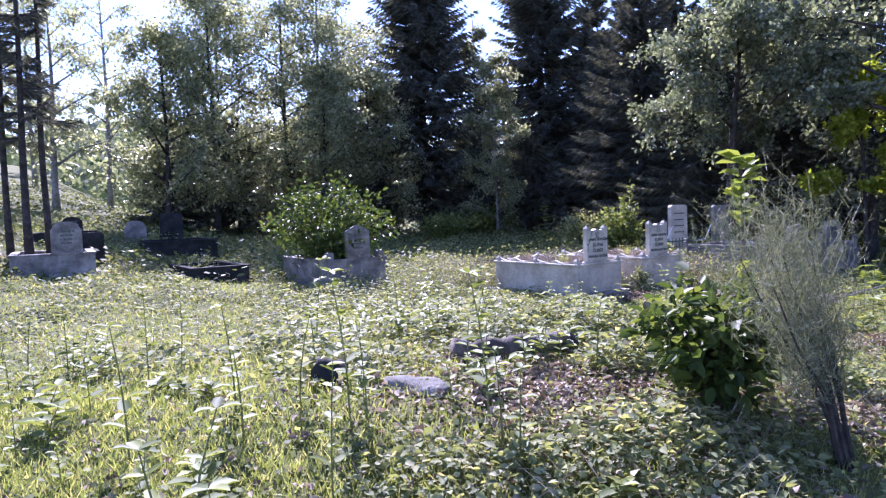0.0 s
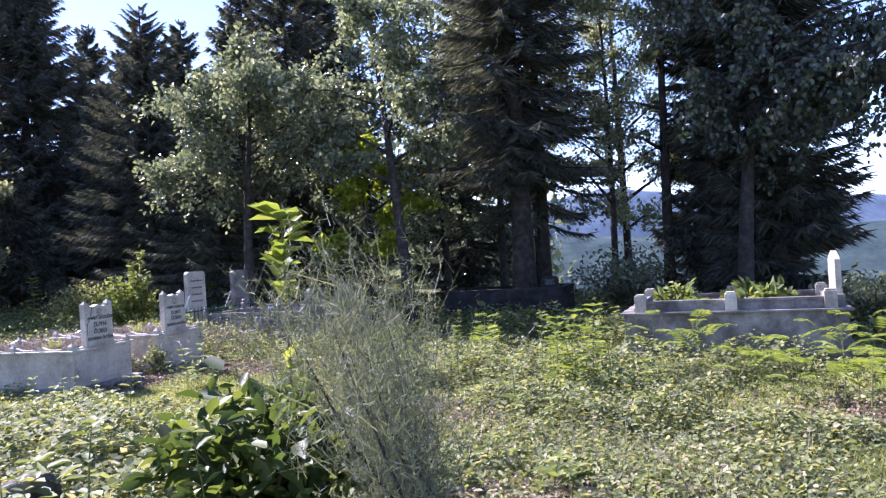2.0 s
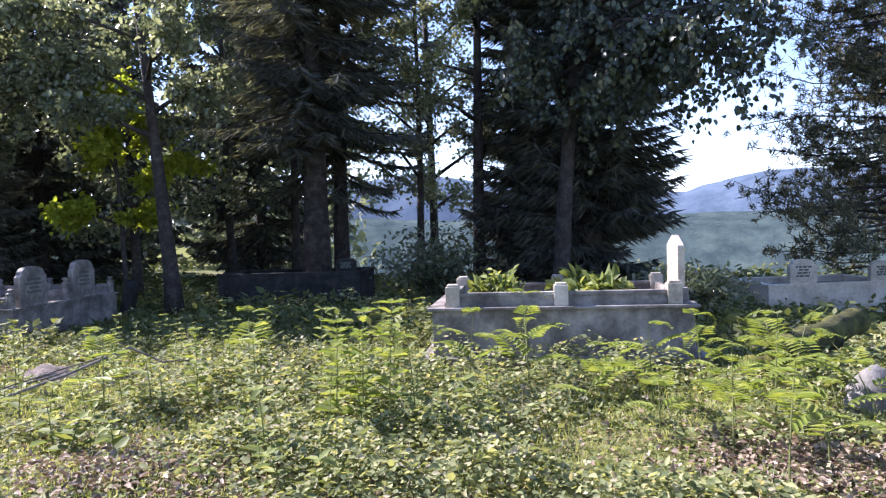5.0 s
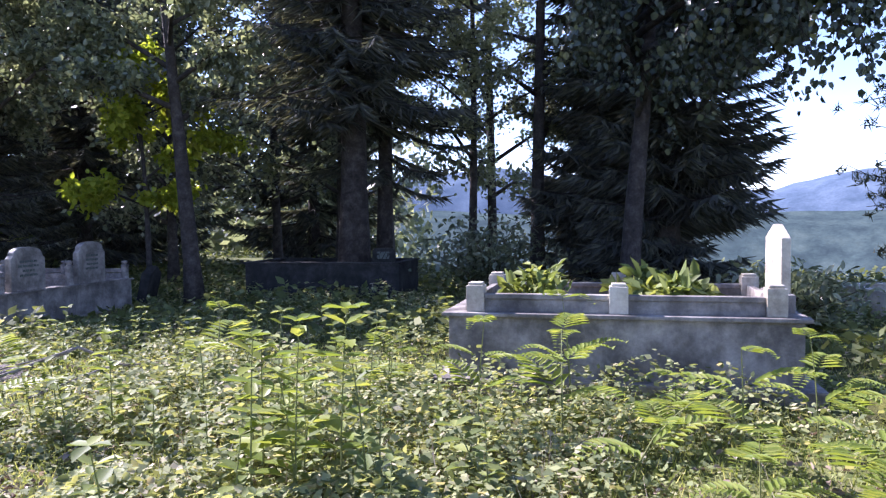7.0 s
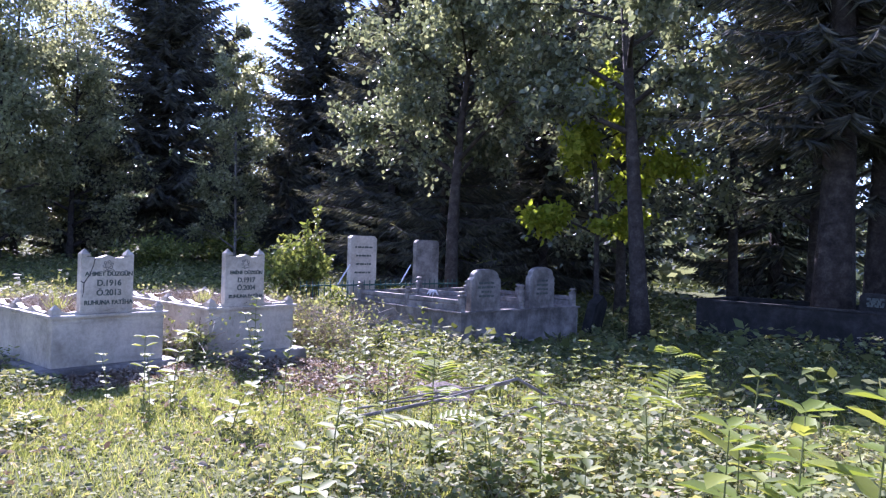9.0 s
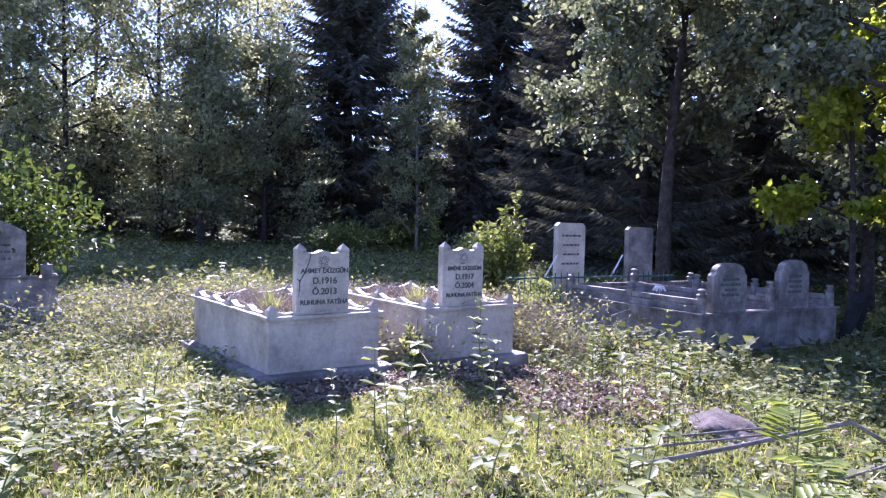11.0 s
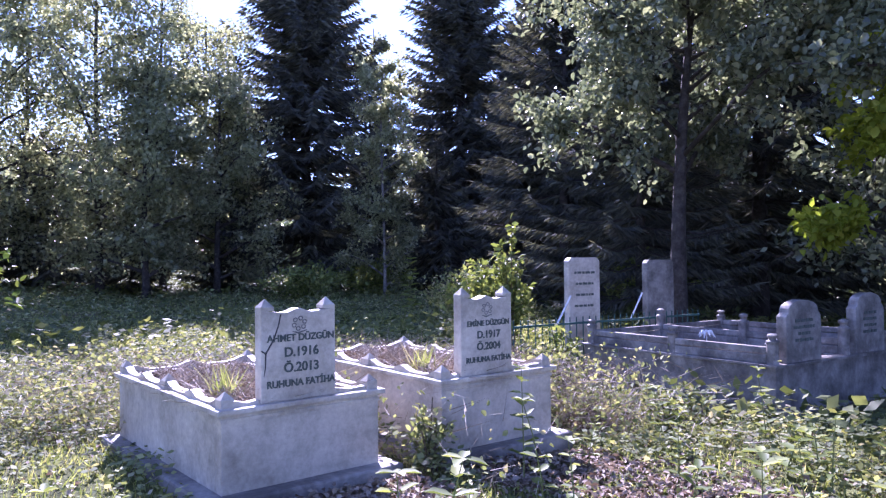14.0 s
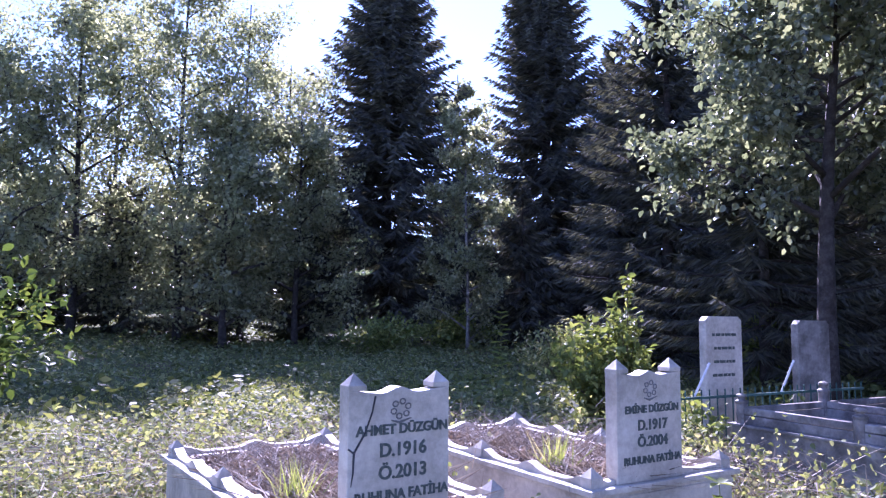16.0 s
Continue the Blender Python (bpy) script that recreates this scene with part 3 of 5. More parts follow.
def long_grave():
    """The long grey grave with square posts and panel rails, its gabled stone on one end."""
    x0, y0, y1, z = 11.35, -0.12, 2.64, 0.14
    g = thing("long_grave", "grey marble raised grave with square posts and planted bed", "grave", (x0, y0, z), 0)
    D, L, top = 1.35, y1 - y0, 0.60
    part("plinth", boxed(-0.14, D + 0.14, -0.14, L + 0.14, -0.2, 0.07, bevel=0.012), MARBLE_GREY, g)
    part("front_wall", boxed(0, 0.12, 0, L, 0.068, top - 0.035, bevel=0.004), MARBLE_GREY, g)
    part("back_wall", boxed(D - 0.12, D, 0, L, 0.068, top - 0.035, bevel=0.004), MARBLE_GREY, g)
    for ya, yb in ((0, 0.12), (L - 0.12, L)):
        part("side_wall", boxed(0.121, D - 0.121, ya, yb, 0.068, top - 0.035, bevel=0.004), MARBLE_GREY, g)
    for xa, xb, ya, yb in ((-0.05, 0.22, -0.05, L + 0.05), (D - 0.22, D + 0.05, -0.05, L + 0.05), (0.222, D - 0.222, -0.05, 0.2), (0.222, D - 0.222, L - 0.2, L + 0.05)):
        part("coping", boxed(xa, xb, ya, yb, top - 0.034, top, bevel=0.008), MARBLE_GREY, g)
    py = (0.19, 1.37, L - 0.22)
    for x in (0.10, D - 0.10):
        for y in py:
            p = part("post", boxed(x - 0.075, x + 0.075, y - 0.075, y + 0.075, top - 0.001, top + 0.22, bevel=0.006), MARBLE, g)
            part("cap", boxed(x - 0.06, x + 0.06, y - 0.06, y + 0.06, top + 0.218, top + 0.245, bevel=0.01), MARBLE, p)
        for ya, yb in zip(py, py[1:]):
            part("rail", boxed(x - 0.03, x + 0.03, ya + 0.074, yb - 0.074, top - 0.001, top + 0.105, bevel=0.004), MARBLE_GREY, g)
            part("rail", boxed(x - 0.045, x + 0.045, ya + 0.074, yb - 0.074, top + 0.104, top + 0.15, bevel=0.010), MARBLE_GREY, g)
    for y in (py[0], py[-1]):
        part("rail", boxed(0.176, D - 0.176, y - 0.03, y + 0.03, top - 0.001, top + 0.14, bevel=0.006), MARBLE_GREY, g)
    hs = part("headstone", prism(headstone_outline(0.46, 0.57, "gable"), -0.035, 0.04, bevel=0.005), MARBLE, g, "gabled white marble headstone")
    hs.matrix_basis = pose(0.62, 0.07, top + 0.14, 0, 0, 4)
    part("stone_foot", boxed(0.30, 0.94, 0.0, 0.148, top - 0.001, top + 0.145, bevel=0.006), MARBLE_GREY, g)
    part("soil", boxed(0.122, D - 0.122, 0.122, L - 0.122, 0.2, top + 0.04), SOIL, g, "damp planted soil")
    return g


long_grave()


def small_headstone(loc, rz, w, h, kind, label, material=None, t=0.08, rows=4, lean=0.0, name="headstone"):
    material = material or MARBLE_GREY
    g = thing(name, label, "headstone", loc, rz)
    hs = part("slab", prism(headstone_outline(w, h, kind), -t / 2, t / 2, bevel=0.006), material, g)
    hs.matrix_basis = pose(0, 0, 0, lean, 0, 0)
    if rows:
        bars(hs, 0, -t / 2 - 0.002, h * 0.55, h * 0.92, w * 0.75, rows, int(h * 100))
    return g


small_headstone((14.185, 12.66, 0.0), 0, 0.59, 1.66, "flat", "tall pale marble headstone with worn lettering by an iron fence", MARBLE, 0.10, 4)
small_headstone((15.685, 12.60, 0.0), 0, 0.59, 1.62, "flat", "tall grey marble headstone shaded under a tree", MARBLE_GREY, 0.10, 0)


def plain_grave(loc, rz, w, l, h, stone, label, material, name="kerbed_grave"):
    """A walled kerb with a stone on the front edge; loc at the front's middle on the ground."""
    g = thing(name, label, "grave", loc, rz)
    part("plinth", boxed(-w / 2 - 0.07, w / 2 + 0.07, -0.07, l + 0.07, -0.25, 0.06, bevel=0.01), material, g)
    part("front_wall", boxed(-w / 2, w / 2, 0, 0.11, 0.058, h, bevel=0.01), material, g)
    part("back_wall", boxed(-w / 2, w / 2, l - 0.11, l, 0.058, h, bevel=0.01), material, g)
    for s in (-1, 1):
        a, b = s * w / 2, s * (w / 2 - 0.11)
        part("side_wall", boxed(min(a, b), max(a, b), 0.111, l - 0.111, 0.058, h, bevel=0.01), material, g)
    for xa, xb, ya, yb in ((-w / 2 - 0.025, w / 2 + 0.025, -0.025, 0.13), (-w / 2 - 0.025, w / 2 + 0.025, l - 0.13, l + 0.025), (-w / 2 - 0.025, -w / 2 + 0.13, 0.132, l - 0.132), (w / 2 - 0.13, w / 2 + 0.025, 0.132, l - 0.132)):
        part("coping", boxed(xa, xb, ya, yb, h - 0.001, h + 0.032, bevel=0.006), material, g)
    part("soil", boxed(-w / 2 + 0.112, w / 2 - 0.112, 0.112, l - 0.112, 0.02, h - 0.08), SOIL, g)
    for sx, sw, sh, kind in stone:
        hs = part("headstone", prism(headstone_outline(sw, sh, kind), 0.005, 0.10, bevel=0.006), material, g)
        hs.location = (sx, 0.0, h + 0.031)
        bars(hs, 0, 0.002, sh * 0.25, sh * 0.75, sw * 0.6, 4, int(sw * 100))
    return g


g0 = plain_grave((6.07, 13.92, 0.26), 4, 1.36, 2.3, 0.50, [(0.05, 0.54, 0.70, "gable")], "grey marble grave with a gabled headstone before a leafy bush", MARBLE_GREY)
for x in (-0.6, 0.55):
    part("corner_post", pyramid(bmesh.new(), x, 0.06, 0.531, 0.07, 0.14, 0.02), MARBLE_GREY, g0)
plain_grave((0.62, 16.2, g1z(0.62, 16.2)), -2, 1.5, 2.2, 0.42, [(0.25, 0.56, 0.62, "arch")], "grey kerbed grave with a squat headstone on the rising slope", MARBLE_GREY)
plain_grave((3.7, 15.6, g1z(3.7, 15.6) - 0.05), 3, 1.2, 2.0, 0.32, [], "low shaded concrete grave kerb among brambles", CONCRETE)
plain_grave((17.9, 6.55, 0.02), -88, 3.0, 1.5, 0.70, [(1.2, 0.42, 0.26, "flat")], "concrete grave coloured near-black for deep tree shade", CONCRETE, "shaded_grave")
plain_grave((16.2, -3.35, g1z(16.2, -3.35)), -80, 2.2, 1.5, 0.42, [(0.85, 0.42, 0.34, "arch"), (-0.5, 0.46, 0.40, "arch")], "pale grave with bright headstones beneath a pine", MARBLE)
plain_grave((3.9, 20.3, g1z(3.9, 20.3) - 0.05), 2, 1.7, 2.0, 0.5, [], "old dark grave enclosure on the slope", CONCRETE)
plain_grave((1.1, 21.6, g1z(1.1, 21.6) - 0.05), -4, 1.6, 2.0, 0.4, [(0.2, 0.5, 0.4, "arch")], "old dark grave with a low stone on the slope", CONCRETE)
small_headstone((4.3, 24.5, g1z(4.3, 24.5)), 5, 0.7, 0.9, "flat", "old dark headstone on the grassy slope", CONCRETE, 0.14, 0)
small_headstone((3.0, 22.8, g1z(3.0, 22.8)), -8, 0.6, 0.7, "arch", "old grey headstone on the grassy slope", MARBLE_GREY, 0.12, 0)
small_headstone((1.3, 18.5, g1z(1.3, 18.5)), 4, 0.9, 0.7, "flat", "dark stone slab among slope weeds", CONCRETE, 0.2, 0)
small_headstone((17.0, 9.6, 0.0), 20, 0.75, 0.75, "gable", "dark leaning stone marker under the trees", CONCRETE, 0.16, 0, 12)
small_headstone((7.95, -0.75, 0.05), -70, 0.42, 1.0, "gable", "narrow pale headstone beside the ferns", MARBLE_GREY, 0.10, 0, 4)


def rock(loc, size, label, seed, material=None, name="stone"):
    """A rough weathered lump."""
    bm = bmesh.new()
    bmesh.ops.create_icosphere(bm, subdivisions=3, radius=0.5)
    for v in bm.verts:
        n = noise.noise(v.co * 2.3 + Vector((seed, 0, 0))) * 0.45 + noise.noise(v.co * 6.0 + Vector((0, seed, 0))) * 0.22
        v.co *= 1 + n
        v.co = Vector((v.co.x * size[0], v.co.y * size[1], v.co.z * size[2]))
    ob = part(name, bm, material or STONE, shade=True)
    ob.matrix_basis = pose(*loc, 0, 0, seed * 40)
    return tagged(ob, label, "stone")


rock((2.1, 4.1, g1z(2.1, 4.1) - 0.01), (0.6, 0.32, 0.16), "flat grey stone half sunk among brambles", 3)
rock((1.75, 4.5, g1z(1.75, 4.5) + 0.02), (0.32, 0.25, 0.26), "dark rough stone among brambles", 5, CONCRETE)
rock((4.4, 2.1, g1z(4.4, 2.1) + 0.0), (0.6, 0.35, 0.16), "flat pale stone by the broom shrub", 7)
rock((9.6, -1.1, 0.20), (0.55, 0.4, 0.40), "grey rounded boulder beside the mossy log", 8)


rock((11.0, 6.9, g1z(11.0, 6.9) + 0.02), (0.65, 0.45, 0.2), "low mound of dark bare earth in the grass", 6, LOGWOOD, "earth_mound")


def log(loc, rz, length, r, label, material, seed, name="fallen_log"):
    bm = bmesh.new()
    n = 14
    pts = [(length * (k / n - 0.5), 0.03 * math.sin(k * 0.9 + seed), 0.02 * math.sin(k * 1.7 + seed)) for k in range(n + 1)]
    tube(bm, pts, [r * (1 + 0.10 * math.sin(k * 2.1 + seed)) for k in range(n + 1)], 12)
    ob = part(name, bm, material, shade=True)
    ob.matrix_basis = pose(*loc, 0, 0, rz)
    return tagged(ob, label, "log")


log((3.27, 4.56, g1z(3.27, 4.56) + 0.09), -13, 0.98, 0.085, "short dark rotting log lying among brambles", LOGWOOD, 1)
log((11.5, -1.40, 0.36), -36, 2.6, 0.15, "thick mossy fallen trunk beside ferns", MOSS, 4)
log((11.75, -1.15, 0.12), -33, 2.2, 0.15, "lower mossy fallen trunk in the ferns", MOSS, 2)


def iron_fence():
    """Low green railing behind the double grave."""
    g = thing("iron_fence", "low green iron railing round a grave plot", "fence", (12.75, 12.38, 0.0), 0)
    L = 3.6
    for z in (0.30, 0.78):
        part("rail", boxed(0, L, -0.012, 0.012, z - 0.014, z + 0.014), METAL_GREEN, g)
    for k in range(31):
        x = k * L / 30
        bm = tube(bmesh.new(), [(x, 0.026, -0.05), (x, 0.026, 0.86)], [0.009, 0.009], 6)
        part("bar", bm, METAL_GREEN, g)
    for x in (0.75, 2.15):
        part("strut", tube(bmesh.new(), [(x, 0.06, 0.76), (x + 0.30, 0.10, 1.14)], [0.014, 0.014], 6), WHITE_PETAL, g, "pale slanting strut")


iron_fence()


# ---- trees ----
def conifer(x, y, h, r, seed, label, clear=0.10, material=None, dens=1.0, droop=0.28, tw=0.45, trunk_r=None, wide=0.10, zbase=None, steps=15, taper=0.62, whorl=0.42):
    """A fir: tapered trunk, whorls of sagging branches carrying hanging sprays."""
    rng = np.random.default_rng(seed)
    material = material or FIR
    z0 = (g1z(x, y) if zbase is None else zbase) - 0.1
    g = thing("fir_tree", label, "tree", (x, y, z0), rng.uniform(0, 360), "dark firs")
    tr = trunk_r or 0.013 * h + 0.03
    part("trunk", tube(bmesh.new(), [(0.03 * math.sin(k), 0.03 * math.cos(k * 1.3), h * k / 8) for k in range(9)], [tr * (1.25 if k == 0 else 1) * (1 - k / 8.3) + 0.01 for k in range(9)], 10), BARK, g, shade=True)
    nb = int(h * 19 * dens)
    t = clear + (1 - clear) * (np.arange(nb) + rng.uniform(0, 1, nb)) / nb
    t = np.clip(np.round(t * h / whorl) * whorl / h + rng.normal(0, 0.011, nb), clear * 0.7, 0.995)
    L = (r * (1 - t) ** taper * rng.uniform(0.62, 1.12, nb) + 0.10) * np.clip((t - clear * 0.6) * 9, 0.75, 1)
    az = rng.uniform(0, 2 * np.pi, nb)
    slope = -droop + (droop + 0.45) * t ** 2
    P, T, W = [], [], []
    for s in np.linspace(0.10, 1.0, steps):
        keep = rng.uniform(size=nb) < 0.97
        c, sn = np.cos(az), np.sin(az)
        px = np.stack([c * L * s, sn * L * s, t * h + slope * L * s + 0.22 * L * (s ** 2.6) - 0.02], 1)
        for side in (-1, -0.45, 0.45, 1):
            a2 = az + side * rng.uniform(0.6, 1.15, nb)
            ln = tw * (0.45 + 0.75 * (1 - s) + 0.2 * rng.uniform(size=nb)) * np.clip(L, 0.25, 1.4)
            d = np.stack([np.cos(a2) * ln, np.sin(a2) * ln, -ln * rng.uniform(0.15, 0.8, nb)], 1)
            P.append(px[keep]); T.append((px + d)[keep]); W.append((wide * (0.7 + 0.6 * rng.uniform(size=nb)) * np.clip(L, 0.35, 1))[keep])
        if s > 0.95:
            d = np.stack([c * 0.3, sn * 0.3, np.full(nb, 0.05)], 1)
            P.append(px); T.append(px + d * np.clip(L, 0.3, 1)[:, None]); W.append(np.full(nb, wide))
    v, f = spike_arrays(np.concatenate(P), np.concatenate(T), np.concatenate(W), rng)
    part_np("crown", v, f, material, g)
    # bare branch wood
    bm = bmesh.new()
    for k in range(0, nb, 3):
        c, sn = math.cos(az[k]), math.sin(az[k])
        a = Vector((0, 0, t[k] * h))
        b = Vector((c * L[k] * 0.55, sn * L[k] * 0.55, t[k] * h + slope[k] * L[k] * 0.55 + 0.05 * L[k]))
        e = Vector((c * L[k] * 0.95, sn * L[k] * 0.95, t[k] * h + slope[k] * L[k] * 0.95 + 0.19 * L[k]))
        tube(bm, [a, b, e], [0.03, 0.018, 0.006], 4)
    tagged(part("branches", bm, BARK, g), kind="stuff")
    return g


def broadleaf(x, y, h, seed, label, material, bark, leaves=16000, leaf=0.10, crown=(2.5, 2.5), low=0.3, trunk_r=0.14, limbs=9, lean=(0, 0), spread=0.42, small=True, name="broadleaf_tree", group="", twigs=7, zbase=None, multi=1):
    """A leaf tree: trunk, curved limbs, twigs and leaves clustered along the twigs; crown gives its half width and leaf droop is random."""
    rng = np.random.default_rng(seed)
    z0 = (g1z(x, y) if zbase is None else zbase) - 0.08
    g = thing(name, label, "tree", (x, y, z0), 0, group)
    ends = []
    for m in range(multi):
        ox, oy = (rng.normal(0, 0.35, 2) if multi > 1 else (0, 0))
        path = [Vector((ox + lean[0] * u ** 1.5 + 0.06 * math.sin(5 * u + seed + m), oy + lean[1] * u ** 1.5 + 0.06 * math.cos(4 * u + seed), h * 0.93 * u)) for u in np.linspace(0, 1, 10)]
        part("trunk", tube(bmesh.new(), path, [trunk_r * (1.3 if k == 0 else 1) * (1 - k / 10) + 0.012 for k in range(10)], 9), bark, g, shade=True)
        for k in range(limbs):
            u = low + (0.95 - low) * (k + rng.uniform(0.1, 0.9)) / limbs
            i = min(int(u * 9), 8)
            a = path[i].lerp(path[i + 1], u * 9 - i)
            az = k * 2.4 + rng.uniform(-0.5, 0.5) + m
            shape = math.sin(math.pi * min(1, 0.22 + 0.78 * (u - low) / (1 - low + 1e-6)) ** 0.9) ** 0.7 + 0.12
            L = shape * rng.uniform(0.75, 1.15)
            d = Vector((math.cos(az) * crown[0] * L, math.sin(az) * crown[1] * L, rng.uniform(0.25, 0.8) * crown[0] * L * 0.8))
            mid = a + d * 0.5 + Vector((0, 0, 0.08 * crown[0]))
            e = a + d
            rr = trunk_r * (1 - u) * 0.5 + 0.015
            part("limb", tube(bmesh.new(), [a, mid, e], [rr, rr * 0.6, 0.008], 6), bark, g, shade=True)
            for q in range(twigs):
                s = rng.uniform(0.3, 1.0)
                c = (a.lerp(mid, s * 2) if s < 0.5 else mid.lerp(e, s * 2 - 1))
                off = Vector(rng.normal(0, 1, 3)) * spread * crown[0] * 0.42
                ends.append((c, c + off))
    bm = bmesh.new()
    for c, e in ends:
        tube(bm, [c, e], [0.010, 0.003], 3)
    tagged(part("twigs", bm, bark, g), kind="stuff")
    E0 = np.array([list(c) for c, e in ends]); E1 = np.array([list(e) for c, e in ends])
    k = rng.integers(0, len(ends), leaves)
    s = rng.uniform(0.15, 1.1, leaves)[:, None]
    p = E0[k] * (1 - s) + E1[k] * s + rng.normal(0, 0.11 * spread * crown[0] + 0.03, (leaves, 3))
    al = rng.normal(0, 1, (leaves, 3)) + np.array([0, 0, -0.5])
    nr = rng.normal(0, 0.55, (leaves, 3)) + np.array([0, 0, 1.0])
    ln = leaf * rng.uniform(0.6, 1.25, leaves)
    v, f = (diamond_arrays if small else leaf_arrays)(p, al, nr, ln, ln * rng.uniform(0.6, 0.8, leaves))
    part_np("crown", v, f, material, g)
    return g


def pine(x, y, h, r, seed, label):
    """A pine: rising crooked branches that end in round tufts of needles."""
    rng = np.random.default_rng(seed)
    g = thing("pine_tree", label, "tree", (x, y, g1z(x, y) - 0.1), 0)
    part("trunk", tube(bmesh.new(), [(0.05 * math.sin(k), 0.05 * math.cos(k * 1.3), h * k / 8) for k in range(9)], [0.15 * (1.25 if k == 0 else 1) * (1 - k / 8.4) + 0.01 for k in range(9)], 10), BARK_PALE, g, "pale scaly trunk", shade=True)
    wood = bmesh.new()
    C = []
    for k in range(int(h * 18)):
        t = 0.07 + 0.92 * (k + rng.uniform(0, 1)) / (h * 18)
        az, L = rng.uniform(0, 6.283), r * (1 - t) ** 0.45 * rng.uniform(0.6, 1.1) + 0.15
        a = Vector((0, 0, t * h))
        d = Vector((math.cos(az), math.sin(az), 0))
        mid, e = a + d * L * 0.55 + Vector((0, 0, rng.uniform(-0.1, 0.1) * L)), a + d * L + Vector((0, 0, rng.uniform(0.0, 0.3) * L))
        tube(wood, [a, mid, e], [0.028, 0.016, 0.005], 4)
        for q in range(20):
            s = rng.uniform(0.3, 1.02)
            c = a.lerp(mid, s * 2) if s < 0.5 else mid.lerp(e, s * 2 - 1)
            C.append(list(c + Vector(rng.normal(0, 0.14, 3))))
    tagged(part("branches", wood, BARK, g), kind="stuff")
    C = np.repeat(np.array(C), 18, 0)
    n = len(C)
    P = C + rng.normal(0, 0.035, (n, 3))
    D = rng.normal(0, 1, (n, 3)) + np.array([0, 0, 0.45])
    D = D / np.linalg.norm(D, axis=1)[:, None] * rng.uniform(0.09, 0.19, n)[:, None]
    v, f = spike_arrays(P, P + D, rng.uniform(0.018, 0.032, n), rng)
    part_np("crown", v, f, PINE, g)


FIR_LABEL = "tall dark fir standing at the clearing's edge"
DEEP = "dense dark fir in the shaded wood"
for x, y, h, r, s, label, low in ((18.5, 33.2, 17.8, 5.7, 21, FIR_LABEL, 0.07), (26.1, 33.0, 19.5, 5.5, 22, FIR_LABEL, 0.03), (27.2, 30.4, 11.3, 1.7, 23, "young slender fir between taller firs", 0.04),
                                  (26.6, 26.2, 12.9, 2.6, 24, FIR_LABEL, 0.03), (23.4, 25.0, 9.0, 2.6, 25, DEEP, 0.02), (21.0, 20.4, 11.0, 3.2, 26, "broad dark fir with low sweeping branches", 0.05),
                                  (29.0, 22.0, 15.0, 3.4, 33, FIR_LABEL, 0.03), (22.8, 15.6, 12.5, 3.4, 36, DEEP, 0.03), (21.6, 33.0, 6.5, 2.6, 35, DEEP, 0.02), (15.6, 34.0, 6.0, 2.4, 68, DEEP, 0.02), (28.6, 35.0, 8.0, 2.6, 69, DEEP, 0.02), (26.5, 16.5, 14.0, 3.4, 40, DEEP, 0.03),
                                  (21.8, 28.4, 6.0, 1.9, 46, DEEP, 0.02), (30.5, 27.0, 14.0, 3.2, 47, DEEP, 0.03), (31.0, 34.0, 15.0, 3.2, 48, DEEP, 0.03), (28.0, 11.0, 13.0, 3.2, 49, DEEP, 0.03), (9.0, 34.0, 5.5, 2.6, 111, DEEP, 0.02), (12.2, 35.4, 6.0, 2.6, 112, DEEP, 0.02), (6.2, 34.0, 5.0, 2.4, 113, DEEP, 0.02), (19.6, 16.4, 7.5, 3.0, 70, "broad dark fir with low sweeping branches", 0.10)):
    near = s in (26, 36, 70)
    conifer(x, y, h, r, s, label, low, dens=1.9 if r > 4 else 1.15, wide=0.05 if near else 0.11, tw=0.26 if near else 0.40, steps=34 if near else 17, whorl=0.2 if near else 0.42, taper=0.85 if r > 4 else 0.62)
conifer(20.6, 30.2, 3.2, 1.0, 27, "small fir with sunlit branch tips", 0.02, tw=0.35, wide=0.07)
conifer(18.6, 6.15, 17.0, 2.9, 28, "tall fir with a thick bare lower trunk", 0.22, trunk_r=0.28, whorl=0.15, dens=1.1, droop=0.5, tw=0.36, wide=0.05, steps=30)
conifer(20.0, 5.95, 15.0, 2.3, 29, "tall fir with drooping thinned branches", 0.17, trunk_r=0.17, dens=0.4, droop=0.55, tw=0.34, wide=0.04, steps=28)
conifer(18.8, 0.35, 15.0, 1.75, 30, "dense dark spruce behind the long grave", 0.03, taper=0.35, whorl=0.08, dens=2.6, tw=0.34, wide=0.055, steps=28)
conifer(20.4, 1.5, 14.0, 1.6, 31, "dark spruce at the valley edge", 0.03, taper=0.4, whorl=0.08, dens=2.2, tw=0.34, wide=0.06, steps=24)
pine(17.8, -5.1, 9.5, 2.9, 32, "pine with tawny sunlit branch tips")
pine(19.8, -6.6, 11.0, 3.0, 37, "dark pine beyond the bright headstones")
conifer(0.62, 18.0, 9.0, 0.9, 80, "thin dark conifer with bare lower stems", 0.34, trunk_r=0.07, dens=0.28, wide=0.05)
conifer(0.25, 17.6, 9.5, 0.9, 38, "thin dark conifer with bare lower stems", 0.32, trunk_r=0.08, dens=0.3, wide=0.05)
conifer(-0.1, 18.4, 10.0, 1.0, 39, "thin dark conifer with bare lower stems", 0.28, trunk_r=0.07, dens=0.3, wide=0.05)

